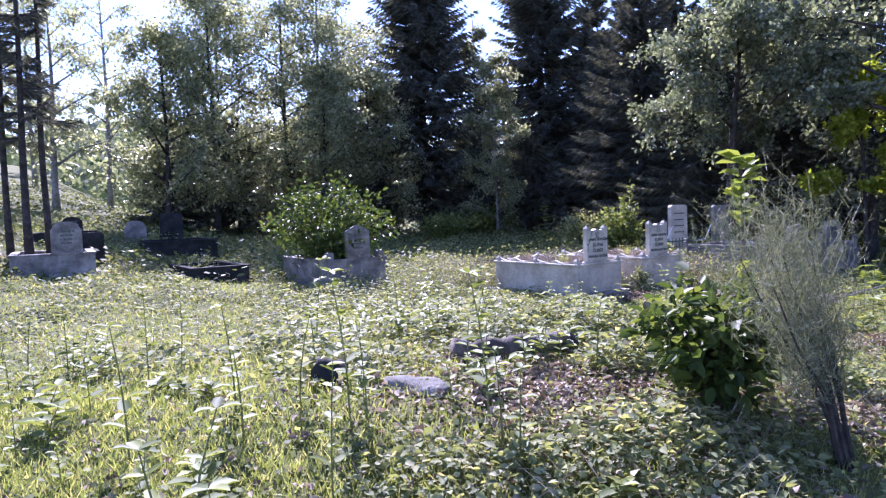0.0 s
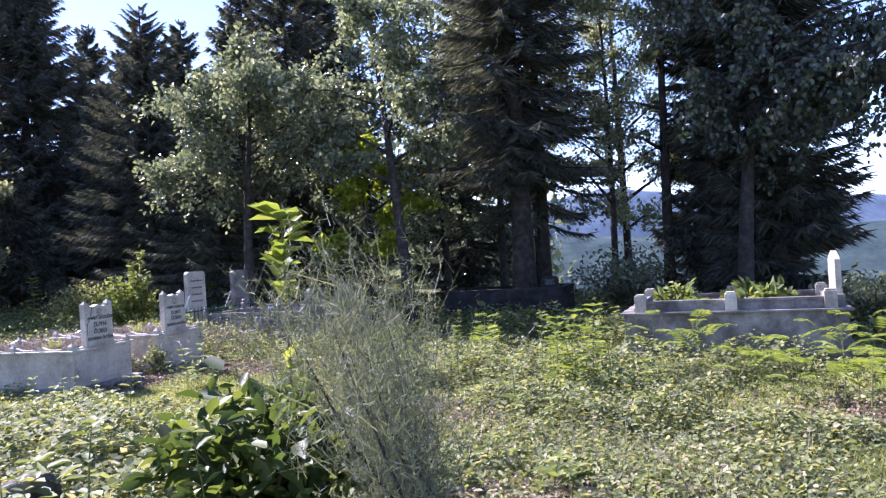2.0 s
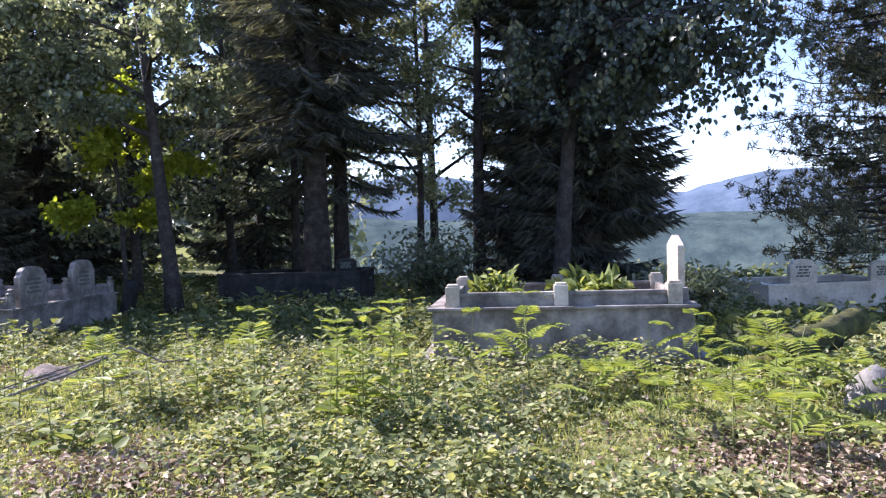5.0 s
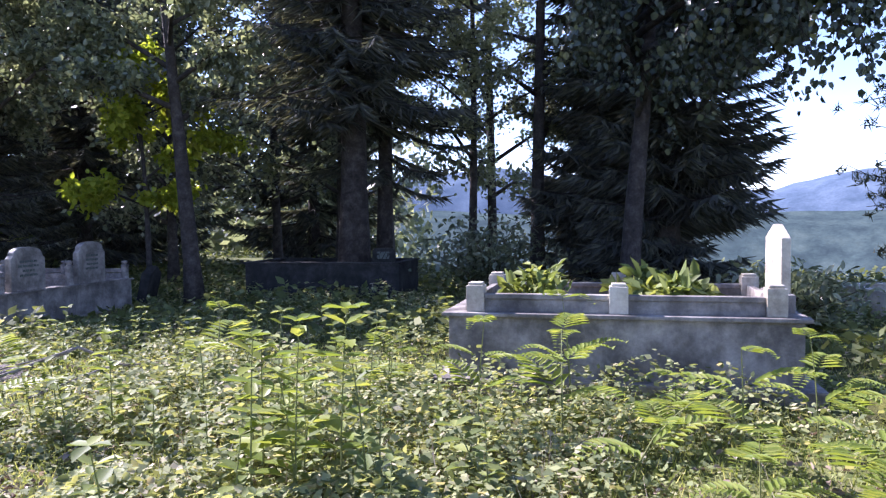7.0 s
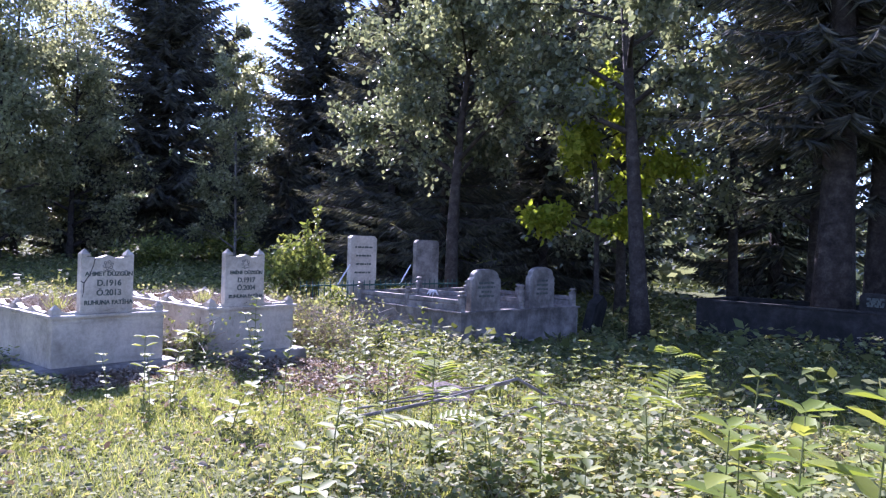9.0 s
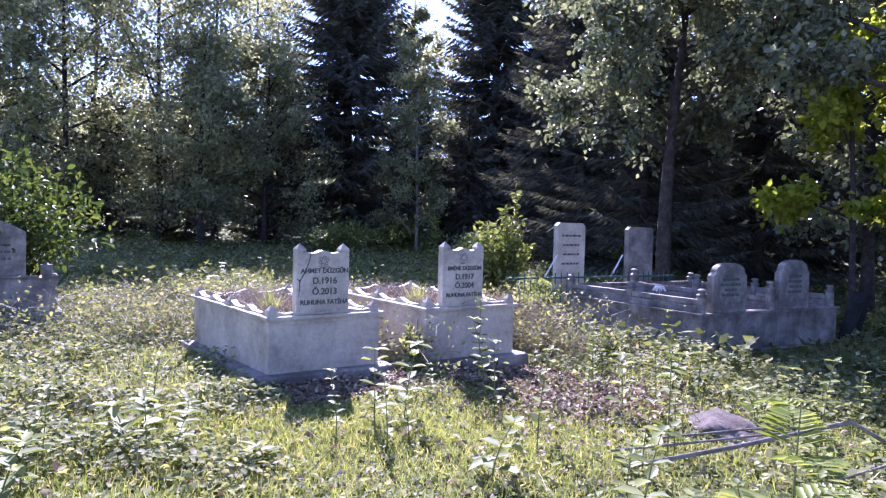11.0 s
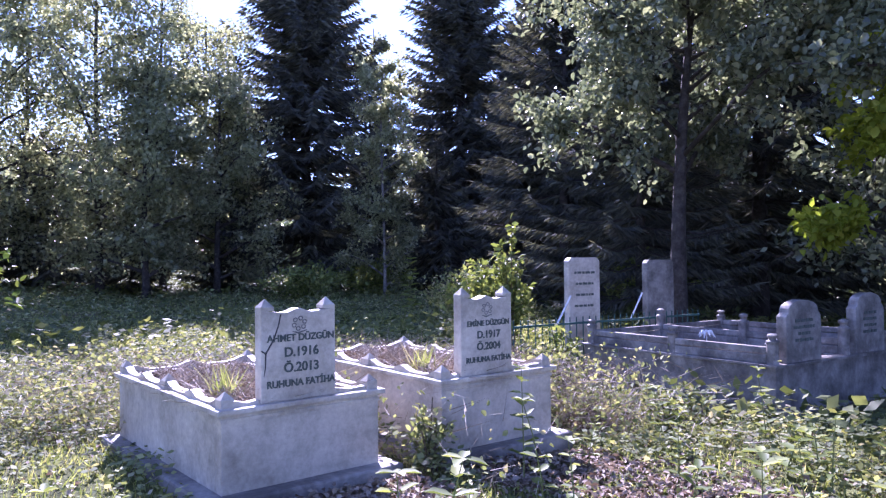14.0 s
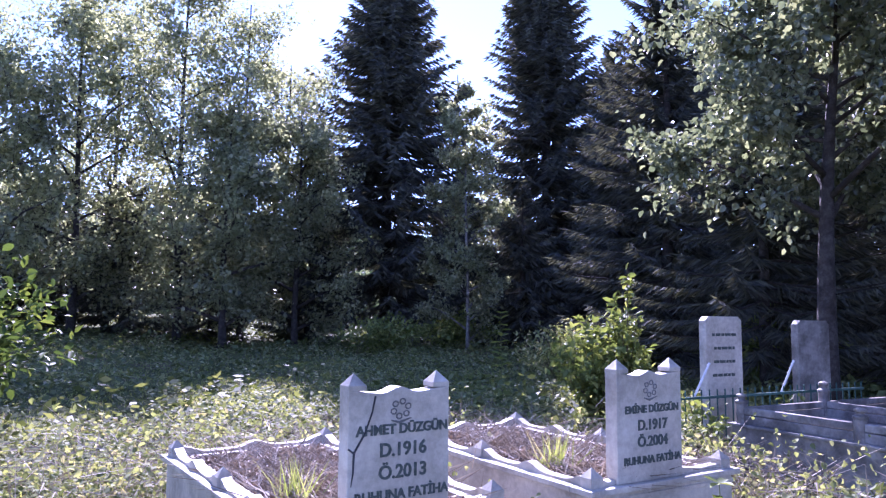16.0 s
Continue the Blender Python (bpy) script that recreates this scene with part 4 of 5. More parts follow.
broadleaf(17.1, 13.4, 7.4, 41, "leafy alder overhanging the double grave", ALDER, BARK, 23000, 0.12, (2.3, 2.4), 0.40, 0.15, 18, (0.15, -0.4), small=False, twigs=11)
broadleaf(16.9, 8.5, 8.5, 42, "slender leaning tree with a forked dark trunk", ALDER, BARK, 12000, 0.12, (2.0, 2.2), 0.38, 0.15, 12, (-0.55, 0.5), small=False)
# The tree stands shaded; its sunlit look is in the leaf colour.
broadleaf(17.7, 9.9, 5.2, 43, "young tree with bright yellow-green backlit leaves", YELLOW, BARK, 6000, 0.14, (1.3, 1.3), 0.30, 0.05, 8, (-0.2, 0.3), small=False)
broadleaf(19.8, 2.7, 12.0, 44, "thin birch with airy foliage", BIRCH, BARK, 11000, 0.10, (1.5, 1.5), 0.25, 0.14, 12)
for x, y, h, cr, s in ((24.0, 4.4, 14.0, 2.2, 72), (25.5, 7.6, 15.0, 2.6, 73), (22.6, 7.9, 12.0, 2.2, 75), (20.8, 11.6, 9.0, 2.2, 59), (24.4, 10.6, 13.0, 2.6, 79)):
    broadleaf(x, y, h, s, "airy tree in the wood above the valley", ALDER, BARK, 8000, 0.15, (cr, cr), 0.12, 0.12, 17, group="valley wood", twigs=9)
broadleaf(20.5, 4.2, 9.5, 45, "airy young tree before the valley", BIRCH, BARK, 9000, 0.10, (1.8, 1.6), 0.2, 0.09, 11)
for x, y, h, cr, s in ((7.4, 31.5, 12.0, 2.4, 51), (10.4, 31.0, 13.0, 2.6, 52), (12.8, 33.0, 13.5, 2.6, 53), (14.9, 35.0, 12.0, 2.4, 54), (8.6, 35.5, 13.0, 2.6, 55), (5.2, 30.0, 8.5, 2.0, 56), (11.6, 29.5, 8.0, 2.0, 66), (14.3, 31.0, 8.5, 2.0, 67)):
    broadleaf(x, y, h, s, "tall pale-leaved birch in a sunlit stand", BIRCH, BARK, 15000, 0.15, (cr * 1.1, cr * 1.1), 0.06, 0.11, 20, group="birch stand", twigs=12, spread=0.55)
broadleaf(21.4, 32.6, 12.0, 57, "slim birch glowing between two firs", BIRCH, BARK_PALE, 11000, 0.15, (1.3, 1.3), 0.1, 0.08, 14)
broadleaf(19.0, 27.5, 9.0, 58, "slim birch glowing between two firs", BIRCH, BARK_PALE, 15000, 0.13, (1.45, 1.45), 0.04, 0.05, 24, twigs=10)
for x, y, h, s in ((1.5, 33.0, 9.0, 61), (4.2, 40.0, 12.0, 62), (-2.0, 27.0, 8.5, 63), (-4.0, 36.0, 11.0, 64), (1.0, 46.0, 12.0, 65)):
    broadleaf(x, y, h, s, "sparse spring tree with mostly bare grey branches", BIRCH, BARK_PALE, 3500, 0.16, (2.4, 2.4), 0.2, 0.13, 16, group="bare slope trees", twigs=16)


def overhanging_tree():
    """A leaf tree before the spruce, its long bough drooping across the view of the valley."""
    rng = np.random.default_rng(71)
    x, y = 16.75, 0.95
    g = thing("broadleaf_tree", "leafy tree whose long bough droops before the valley", "tree", (x, y, g1z(x, y) - 0.08), 0)
    path = [Vector((0.10 * math.sin(3 * u), 0.12 * math.cos(4 * u) - 0.2 * u, 7.4 * u)) for u in np.linspace(0, 1, 10)]
    part("trunk", tube(bmesh.new(), path, [0.16 * (1.3 if k == 0 else 1) * (1 - k / 10.5) + 0.012 for k in range(10)], 9), BARK, g, shade=True)
    ends = []
    limbs = [(3.7, (-2.0, -2.4, 0.35)), (3.9, (-1.7, -3.3, 0.6)), (4.4, (-2.2, -1.8, 0.1)), (4.2, (-2.3, -2.7, 0.55)), (4.6, (-1.9, -3.2, 0.8)), (3.6, (-1.0, 0.9, 1.5)), (4.4, (-1.2, -0.4, 1.6)), (5.6, (-0.6, 1.4, 1.3)), (3.0, (-0.7, -0.9, 1.4)), (5.0, (-1.5, -2.8, 0.6))]
    for z, d in limbs:
        a = Vector((0, 0, z))
        d = Vector(d)
        mid, e = a + d * 0.5 + Vector((0, 0, 0.35)), a + d
        part("limb", tube(bmesh.new(), [a, mid, e], [0.055, 0.035, 0.008], 6), BARK, g, shade=True)
        for q in range(26):
            s = rng.uniform(0.15, 1.0) ** 0.6
            c = a.lerp(mid, s * 2) if s < 0.5 else mid.lerp(e, s * 2 - 1)
            ends.append((c, c + Vector((rng.normal(0, 0.3), rng.normal(0, 0.3), -rng.uniform(0.15, 1.35)))))
    bm = bmesh.new()
    for c, e in ends:
        tube(bm, [c, e], [0.008, 0.003], 3)
    tagged(part("twigs", bm, BARK, g), kind="stuff")
    E0 = np.array([list(c) for c, e in ends]); E1 = np.array([list(e) for c, e in ends])
    n = 7600
    k = rng.integers(0, len(ends), n)
    s = rng.uniform(0.1, 1.05, n)[:, None]
    p = E0[k] * (1 - s) + E1[k] * s + rng.normal(0, 0.07, (n, 3))
    ln = rng.uniform(0.07, 0.125, n)
    v, f = leaf_arrays(p, rng.normal(0, 0.6, (n, 3)) + np.array([0, 0, -1.0]), rng.normal(0, 1.0, (n, 3)) + np.array([-0.7, 0, 0.4]), ln, ln * rng.uniform(0.75, 0.95, n))
    part_np("crown", v, f, POPLAR, g)


overhanging_tree()


# ---- shrubs and weeds ----
def bush(x, y, w, h, seed, label, material, leaves, leaf, stems=9, name="shrub", zoff=0.0, fill=0.75):
    """A many-stemmed shrub with leaves set round each shoot."""
    rng = np.random.default_rng(seed)
    g = thing(name, label, "shrub", (x, y, g1z(x, y) - 0.03 + zoff), 0)
    P, A = [], []
    for k in range(stems):
        az, out = k * 2.4 + rng.uniform(0, 0.5), w * 0.5 * math.sqrt((k + 0.5) / stems)
        top = h * (1 - 0.45 * (out / (w * 0.5)) ** 2) * rng.uniform(0.8, 1.08)
        e = Vector((math.cos(az) * out, math.sin(az) * out, top))
        m = Vector((e.x * 0.35, e.y * 0.35, top * 0.55))
        part("stem", tube(bmesh.new(), [(0.04 * math.cos(az), 0.04 * math.sin(az), 0), m, e], [0.014, 0.009, 0.004], 5), BROWN_STEM, g)
        n = leaves // stems
        s = 1 - fill * rng.uniform(0, 1, n) ** 1.2
        c = np.where(s[:, None] < 0.5, np.array(m) * (s[:, None] * 2), np.array(m) + (np.array(e) - np.array(m)) * (s[:, None] * 2 - 1))
        P.append(c + rng.normal(0, 0.055 * w + 0.01, (n, 3)) * np.array([1, 1, 0.6]))
        a = rng.normal(0, 1, (n, 3)) + np.array([math.cos(az), math.sin(az), 0.35]) * 0.6
        A.append(a)
    P, A = np.concatenate(P), np.concatenate(A)
    P[:, 2] = np.maximum(P[:, 2], 0.03)
    ln = leaf * rng.uniform(0.6, 1.2, len(P))
    v, f = leaf_arrays(P, A, rng.normal(0, 0.45, P.shape) + np.array([0, 0, 1.0]), ln, ln * rng.uniform(0.42, 0.58, len(P)))
    part_np("foliage", v, f, material, g)
    return g


bush(3.55, 2.95, 1.0, 0.82, 81, "dark glossy laurel bush with broad leaves", LAUREL, 1150, 0.125, 22, "laurel_bush")
bush(6.0, 15.2, 2.9, 2.35, 82, "rounded leafy bush growing from a grave", LAUREL, 5200, 0.13, 30, "leafy_bush", 0.0, 0.9)
bush(14.0, 14.6, 1.5, 1.55, 83, "light green shrub beside the iron fence", NETTLE, 2600, 0.12, 18, "leafy_bush", 0.0, 0.9)
bush(14.2, 14.3, 0.6, 2.15, 84, "light green upright shoots of a shrub", NETTLE, 500, 0.13, 6, "leafy_bush")
bush(11.85, 1.95, 0.55, 0.42, 85, "leafy plant in the grave's bed", NETTLE, 260, 0.14, 8, "bed_plant", 0.58)
bush(12.0, 0.85, 0.85, 0.34, 86, "clump of strap-leaved plants in the grave's bed", NETTLE, 420, 0.20, 12, "bed_plant", 0.58)
bush(20.6, 17.0, 3.0, 1.6, 87, "sunlit undergrowth shrub behind the graves", NETTLE, 2200, 0.14, 18, "undergrowth_shrub", 0.0, 0.95)
bush(19.2, 28.6, 3.4, 1.3, 88, "sunlit undergrowth below the firs", NETTLE, 2400, 0.16, 18, "undergrowth_shrub", 0.0, 0.95)
bush(16.0, 27.0, 3.0, 1.1, 89, "sunlit undergrowth below the firs", NETTLE, 2000, 0.16, 18, "undergrowth_shrub", 0.0, 0.95)
bush(16.5, 19.0, 2.2, 1.2, 90, "pale twiggy shrub in the clearing", BRAMBLE, 1800, 0.11, 18, "undergrowth_shrub", 0.0, 0.95)
bush(19.0, 3.6, 3.2, 1.5, 91, "shaded shrub at the valley's edge", ALDER, 2200, 0.14, 18, "undergrowth_shrub", 0.0, 0.95)
bush(14.8, -0.7, 2.0, 0.95, 92, "dark shrub behind the headstone", ALDER, 1800, 0.12, 16, "undergrowth_shrub", 0.0, 0.95)


bush(13.3, 12.15, 0.6, 0.75, 93, "leafy weeds growing against the iron fence", NETTLE, 420, 0.09, 10, "fence_shrub", 0.0, 0.95)
bush(14.9, 12.18, 0.7, 0.7, 94, "leafy weeds growing against the iron fence", NETTLE, 420, 0.09, 10, "fence_shrub", 0.0, 0.95)
bush(9.72, 9.55, 0.34, 0.55, 95, "straggling bramble shoots between the two graves", BRAMBLE, 260, 0.075, 9, "bramble_shoot", 0.0, 0.95)
bush(12.3, 9.6, 0.5, 0.4, 96, "low weeds along the grave plinth", NETTLE, 260, 0.07, 9, "fence_shrub", 0.0, 0.95)


def tall_shoot():
    """One tall shoot with broad leaves at its head."""
    x, y = 4.2, 3.25
    g = thing("laurel_shoot", "tall single shoot with broad bright leaves", "plant", (x, y, g1z(x, y) - 0.03), 0)
    part("stem", tube(bmesh.new(), [(-0.1, -0.05, 0), (0.0, 0.0, 0.7), (0.0, 0.0, 1.5)], [0.012, 0.009, 0.004], 6), BROWN_STEM, g)
    rng = np.random.default_rng(5)
    n = 50
    z = np.concatenate([rng.uniform(1.08, 1.56, 40), rng.uniform(0.45, 0.8, 10)])
    az = np.arange(n) * 2.4
    p = np.stack([rng.normal(0, 0.012, n), rng.normal(0, 0.012, n), z], 1)
    al = np.stack([np.cos(az), np.sin(az), 0.5 + rng.normal(0, 0.3, n)], 1)
    ln = rng.uniform(0.11, 0.19, n)
    v, f = leaf_arrays(p, al, np.stack([-np.cos(az) * 0.4, -np.sin(az) * 0.4, np.ones(n)], 1), ln, ln * 0.6)
    part_np("foliage", v, f, FERN, g)


tall_shoot()


def broom_shrub(x, y, h, lean, seed):
    """Wispy grey-green broom: few woody stems, very many thin upright twigs."""
    rng = np.random.default_rng(seed)
    g = thing("broom_shrub", "wispy grey-green broom shrub leaning over", "shrub", (x, y, g1z(x, y) - 0.03), 0)
    P, T = [], []
    for k in range(7):
        off = Vector((lean[0] * rng.uniform(0.5, 1.3) + rng.normal(0, 0.24), lean[1] * rng.uniform(0.5, 1.3) + rng.normal(0, 0.22), h * rng.uniform(0.7, 1.0)))
        pts = [Vector((0.03 * math.cos(k), 0.03 * math.sin(k), 0)), off * 0.35 + Vector((0.03, 0, 0.06)), off * 0.7, off]
        part("stem", tube(bmesh.new(), pts, [0.017, 0.012, 0.007, 0.003], 6), BARK, g)
        n = 300
        s = rng.uniform(0.38, 1.12, n)[:, None]
        c = np.array(off) * s + rng.normal(0, 0.10, (n, 3)) * s
        d = rng.normal(0, 0.07, (n, 3)) + unit(np.array([off])) * 0.10 + np.array([0, 0, 0.05])
        q = c + d * rng.uniform(0.4, 1.6, (n, 1))
        P.append(c); T.append(q)
        k2 = rng.integers(0, n, 2600)
        u = rng.uniform(0.2, 1, 2600)[:, None]
        b = c[k2] * (1 - u) + q[k2] * u
        P.append(b); T.append(b + rng.normal(0, 0.02, (2600, 3)) + np.array([0, 0, 0.012]))
    P, T = np.concatenate(P), np.concatenate(T)
    v, f = spike_arrays(P, T, rng.uniform(0.002, 0.0045, len(P)), rng)
    tagged(part_np("twigs", v, f, BROOM, g), kind="stuff")


broom_shrub(3.42, 2.08, 1.15, (-0.12, 0.30), 91)


def make_weed(seed, h, leaf, material, label, name, group, pairs=7, head=True):
    """An upright weed: stem with opposite leaves growing smaller towards the head."""
    rng = np.random.default_rng(seed)
    g = thing(name, label, "plant", (0, 0, -50), 0, group)
    bend = rng.normal(0, 0.06, 2)
    path = lambda u: np.array([bend[0] * u * u, bend[1] * u * u, h * u])
    part("stem", tube(bmesh.new(), [path(u) for u in (0, 0.35, 0.7, 1.0)], [0.0055, 0.0045, 0.0035, 0.002], 5), STEM, g)
    P, A, N, L = [], [], [], []
    for k in range(pairs):
        u = 0.28 + 0.72 * k / (pairs - 1)
        for j in range(4 if k == pairs - 1 else 2):
            az = k * 1.57 + j * (np.pi if k < pairs - 1 else 1.57) + rng.normal(0, 0.25)
            P.append(path(u)); A.append([np.cos(az), np.sin(az), 0.25 + rng.normal(0, 0.2)])
            N.append([-np.cos(az) * 0.3, -np.sin(az) * 0.3, 1]); L.append(leaf * (1.1 - 0.5 * u) * rng.uniform(0.8, 1.2))
    L = np.array(L)
    v, f = leaf_arrays(np.array(P), np.array(A), np.array(N), L, L * 0.55, 0.1)
    part_np("leaves", v, f, material, g)
    return g


def make_fern(seed, h, fronds, label):
    """Bracken: a stalk with pairs of feathered fronds."""
    rng = np.random.default_rng(seed)
    g = thing("bracken_fern", label, "fern", (0, 0, -50), 0, "bracken ferns")
    bend = rng.normal(0, 0.10, 2)
    path = lambda u: np.array([bend[0] * u * u, bend[1] * u * u, h * u])
    part("stalk", tube(bmesh.new(), [path(u) for u in (0, 0.3, 0.6, 0.85, 1.0)], [0.0065, 0.0055, 0.0045, 0.003, 0.0015], 5), STEM, g)
    for k in range(fronds):
        u = 0.42 + 0.55 * (k // 2) / max(1, (fronds - 1) // 2)
        az = (k % 2) * np.pi + rng.normal(0, 0.6) + seed + k * 0.4
        FL = (0.42 * (1.2 - u) + 0.12) * rng.uniform(0.8, 1.15)
        dirv = np.array([np.cos(az), np.sin(az), 0.75 + rng.normal(0, 0.2)])
        side = np.array([-np.sin(az), np.cos(az), 0])
        n = 13
        s = np.linspace(0.12, 1, n)
        c = path(u) + dirv * (FL * s)[:, None] + np.array([0, 0, -0.75 * FL]) * (s ** 2)[:, None]
        P, A, L = [], [], []
        for i in range(n):
            for sg in (-1, 1):
                P.append(c[i]); A.append(side * sg + dirv * 0.45 + np.array([0, 0, -0.12])); L.append(FL * 0.40 * (1.05 - s[i]) + 0.012)
        P.append(c[-1]); A.append(dirv); L.append(0.03)
        L = np.array(L)
        v, f = leaf_arrays(np.array(P), np.array(A), np.tile([0.0, 0.0, 1.0], (len(P), 1)) + rng.normal(0, 0.12, (len(P), 3)), L, 0.010 + L * 0.16, 0.05)
        part_np("frond", v, f, FERN, g)
    return g


def put(src, x, y, s=1.0, rz=0.0, first=False):
    s = 1.0 if first else s
    m = pose(x, y, g1z(x, y) - 0.02, 0, 0, rz) @ Matrix.Diagonal((s, s, s, 1))
    if first:
        src.matrix_basis = m
        return src
    return copy_thing(src, m)


rng = np.random.default_rng(7)
ferns = [make_fern(k, h, n, "fresh light green bracken fern with spread fronds") for k, (h, n) in enumerate(((0.62, 5), (0.48, 4), (0.78, 6), (0.55, 5)))]
FERN_SPOTS = [(10.55, 2.92), (10.7, 3.2), (9.75, 2.1), (9.2, 1.2), (9.6, 0.6), (10.2, 0.9), (10.1, 0.1), (9.0, 0.1), (9.4, -0.3), (8.7, -0.5), (8.3, 0.3), (9.9, -0.6), (10.5, -0.4), (8.1, -0.2), (10.8, 1.6), (9.1, -0.9), (8.6, 0.7), (10.9, -0.8), (7.6, 0.2), (9.9, 1.6), (9.3, 5.2), (11.0, 4.6)]
for k, (x, y) in enumerate(FERN_SPOTS):
    src = ferns[k % 4]
    put(src, x, y, rng.uniform(0.85, 1.3) * (1.3 if y > 2.8 else 1), rng.uniform(0, 360), k < 4)

weeds = [make_weed(30 + k, h, l, NETTLE, "upright light green weed with paired leaves", "tall_weed", "upright weeds", p) for k, (h, l, p) in enumerate(((0.55, 0.10, 7), (0.42, 0.09, 6), (0.68, 0.11, 8), (0.34, 0.10, 5), (0.5, 0.14, 6)))]
count = 0
while count < 210:
    x, y = rng.uniform(-1.5, 13.0), rng.uniform(1.8, 9.3)
    if min(math.hypot(x - a, y - b) for a, b in ((0.2, 0.4), (1.5, 1.2), (3, 1.4), (4.5, 1.4), (5.7, 1.3), (6.3, 2), (6.5, 3), (6.6, 4.4), (7, 5.2), (7.4, 6.5))) < 1.2:
        continue
    put(weeds[count % 5], x, y, rng.uniform(0.7, 1.25), rng.uniform(0, 360), count < 5)
    count += 1
docks = [make_weed(60 + k, h, 0.17, NETTLE, "broad-leaved weed close to the ground", "broad_weed", "broad-leaved weeds", 5) for k, h in enumerate((0.16, 0.24, 0.32))]
count = 0
while count < 130:
    x, y = rng.uniform(-1.0, 12.0), rng.uniform(1.2, 9.0)
    if min(math.hypot(x - a, y - b) for a, b in ((0.2, 0.4), (1.5, 1.2), (3, 1.4), (4.5, 1.4), (5.7, 1.3), (6.3, 2), (6.5, 3), (6.6, 4.4), (7, 5.2), (7.4, 6.5))) < 0.8:
        continue
    if 7.7 < x < 11.5 and y > 7.2:
        continue
    put(docks[count % 3], x, y, rng.uniform(0.6, 1.2), rng.uniform(0, 360), count < 3)
    count += 1
sap = make_weed(50, 0.92, 0.18, FERN, "young sapling with bright yellow-green leaves", "sapling", "", 10)
put(sap, 8.55, 2.75, 1.15, 20, True)
for x, y, s in ((8.75, 2.6, 1.05), (8.4, 2.9, 0.95), (8.62, 2.95, 0.85), (8.9, 2.85, 0.8), (9.15, 3.05, 0.7), (15.3, 19.3, 1.6), (3.05, 5.6, 0.6), (9.4, 4.4, 0.8)):
    put(sap, x, y, s, s * 300)


def fallen_branch():
    """A forked dead branch lying across the grass."""
    g = thing("fallen_branch", "grey forked dead branch lying on the grass", "branch", (10.9, 5.9, 0.0), 0)
    h = lambda x, y, dz: Vector((x - 10.9, y - 5.9, g1z(x, y) + dz))
    for pts, r in (([h(9.55, 6.45, 0.03), h(10.3, 6.25, 0.15), h(10.88, 5.89, 0.31), h(11.05, 5.8, 0.2), h(11.3, 5.76, 0.08), h(11.75, 5.5, 0.06), h(12.2, 5.1, 0.05), h(12.9, 4.6, 0.04)], 0.017),
                   ([h(9.7, 6.75, 0.04), h(10.35, 6.45, 0.14), h(10.85, 5.95, 0.27)], 0.010), ([h(10.1, 5.7, 0.05), h(10.8, 5.6, 0.12), h(11.3, 5.75, 0.10)], 0.010),
                   ([h(10.2, 6.9, 0.05), h(10.6, 6.4, 0.2), h(10.8, 6.0, 0.27)], 0.010), ([h(12.3, 4.3, 0.04), h(11.9, 4.3, 0.12), h(11.6, 4.4, 0.09)], 0.010)):
        part("bough", tube(bmesh.new(), pts, [r * (1 - 0.55 * k / len(pts)) for k in range(len(pts))], 6), DEADWOOD, g, shade=True)


fallen_branch()


# ---- ground cover ----
PLOTS = ((8.86, 10.75, 0.72, 1.22), (10.5, 10.8, 0.72, 1.22), (14.93, 10.67, 1.47, 1.42), (12.0, 1.26, 0.82, 1.55), (6.07, 15.1, 0.75, 1.25), (18.6, 6.5, 0.85, 1.6))


def field(x, y):
    """Patchiness between mown grass (0) and bramble mounds (1)."""
    f = 0.5 + 0.30 * np.sin(1.1 * x + 0.7 * np.sin(0.9 * y)) * np.sin(1.0 * y + 0.8 * np.sin(0.7 * x + 1)) + 0.22 * np.sin(2.7 * x + 1.3 * y) * np.sin(2.3 * y - 1.1 * x + 2)
    # grassy strip in front of the white graves, brambles behind them and by the log
    f = f - 0.45 * np.exp(-((x - 8.6) ** 2 / 9 + (y - 7.4) ** 2 / 3.0)) - 0.3 * np.exp(-((x - 1.0) ** 2 / 6 + (y - 9) ** 2 / 8))
    f = f + 0.5 * np.exp(-((x - 8.0) ** 2 / 6 + (y - 13.5) ** 2 / 5)) + 0.4 * np.exp(-((x - 2.6) ** 2 + (y - 4.3) ** 2) / 3.5) + 0.5 * np.exp(-((x - 8.0) ** 2 / 1.0 + (y - 2.3) ** 2 / 0.5))
    f = f + 0.45 * np.exp(-((x - 10.4) ** 2 / 1.2 + (y - 1.4) ** 2 / 2))
    f = f - 0.7 * np.exp(-((x - 0.2) ** 2 / 2.2 + (y - 4.4) ** 2 / 6)) - 0.3 * np.exp(-((x - 8.2) ** 2 / 2.0 + (y - 0.4) ** 2 / 1.5))
    f = f - 0.9 * np.exp(-((x - 2.9) ** 2 / 0.5 + (y - 3.55) ** 2 / 0.35)) - 0.9 * np.exp(-((x - 3.2) ** 2 / 0.4 + (y - 4.35) ** 2 / 0.12)) - 0.7 * np.exp(-((x - 10.7) ** 2 / 0.5 + (y - 8.2) ** 2 / 0.5))
    return np.clip(f, 0, 1)


def free(x, y):
    """Off the graves, and off strips left bare to deepen shadow before white ones."""
    # Two unplanted strips are added so the cast shadow there looks darker.
    ok = ~((abs(x - 8.95) < 0.62) & (abs(y - 9.3) < 0.42)) & ~((abs(x - 10.55) < 0.6) & (abs(y - 9.3) < 0.42))
    for cx, cy, hx, hy in PLOTS:
        ok &= ~((abs(x - cx) < hx) & (abs(y - cy) < hy))
    return ok


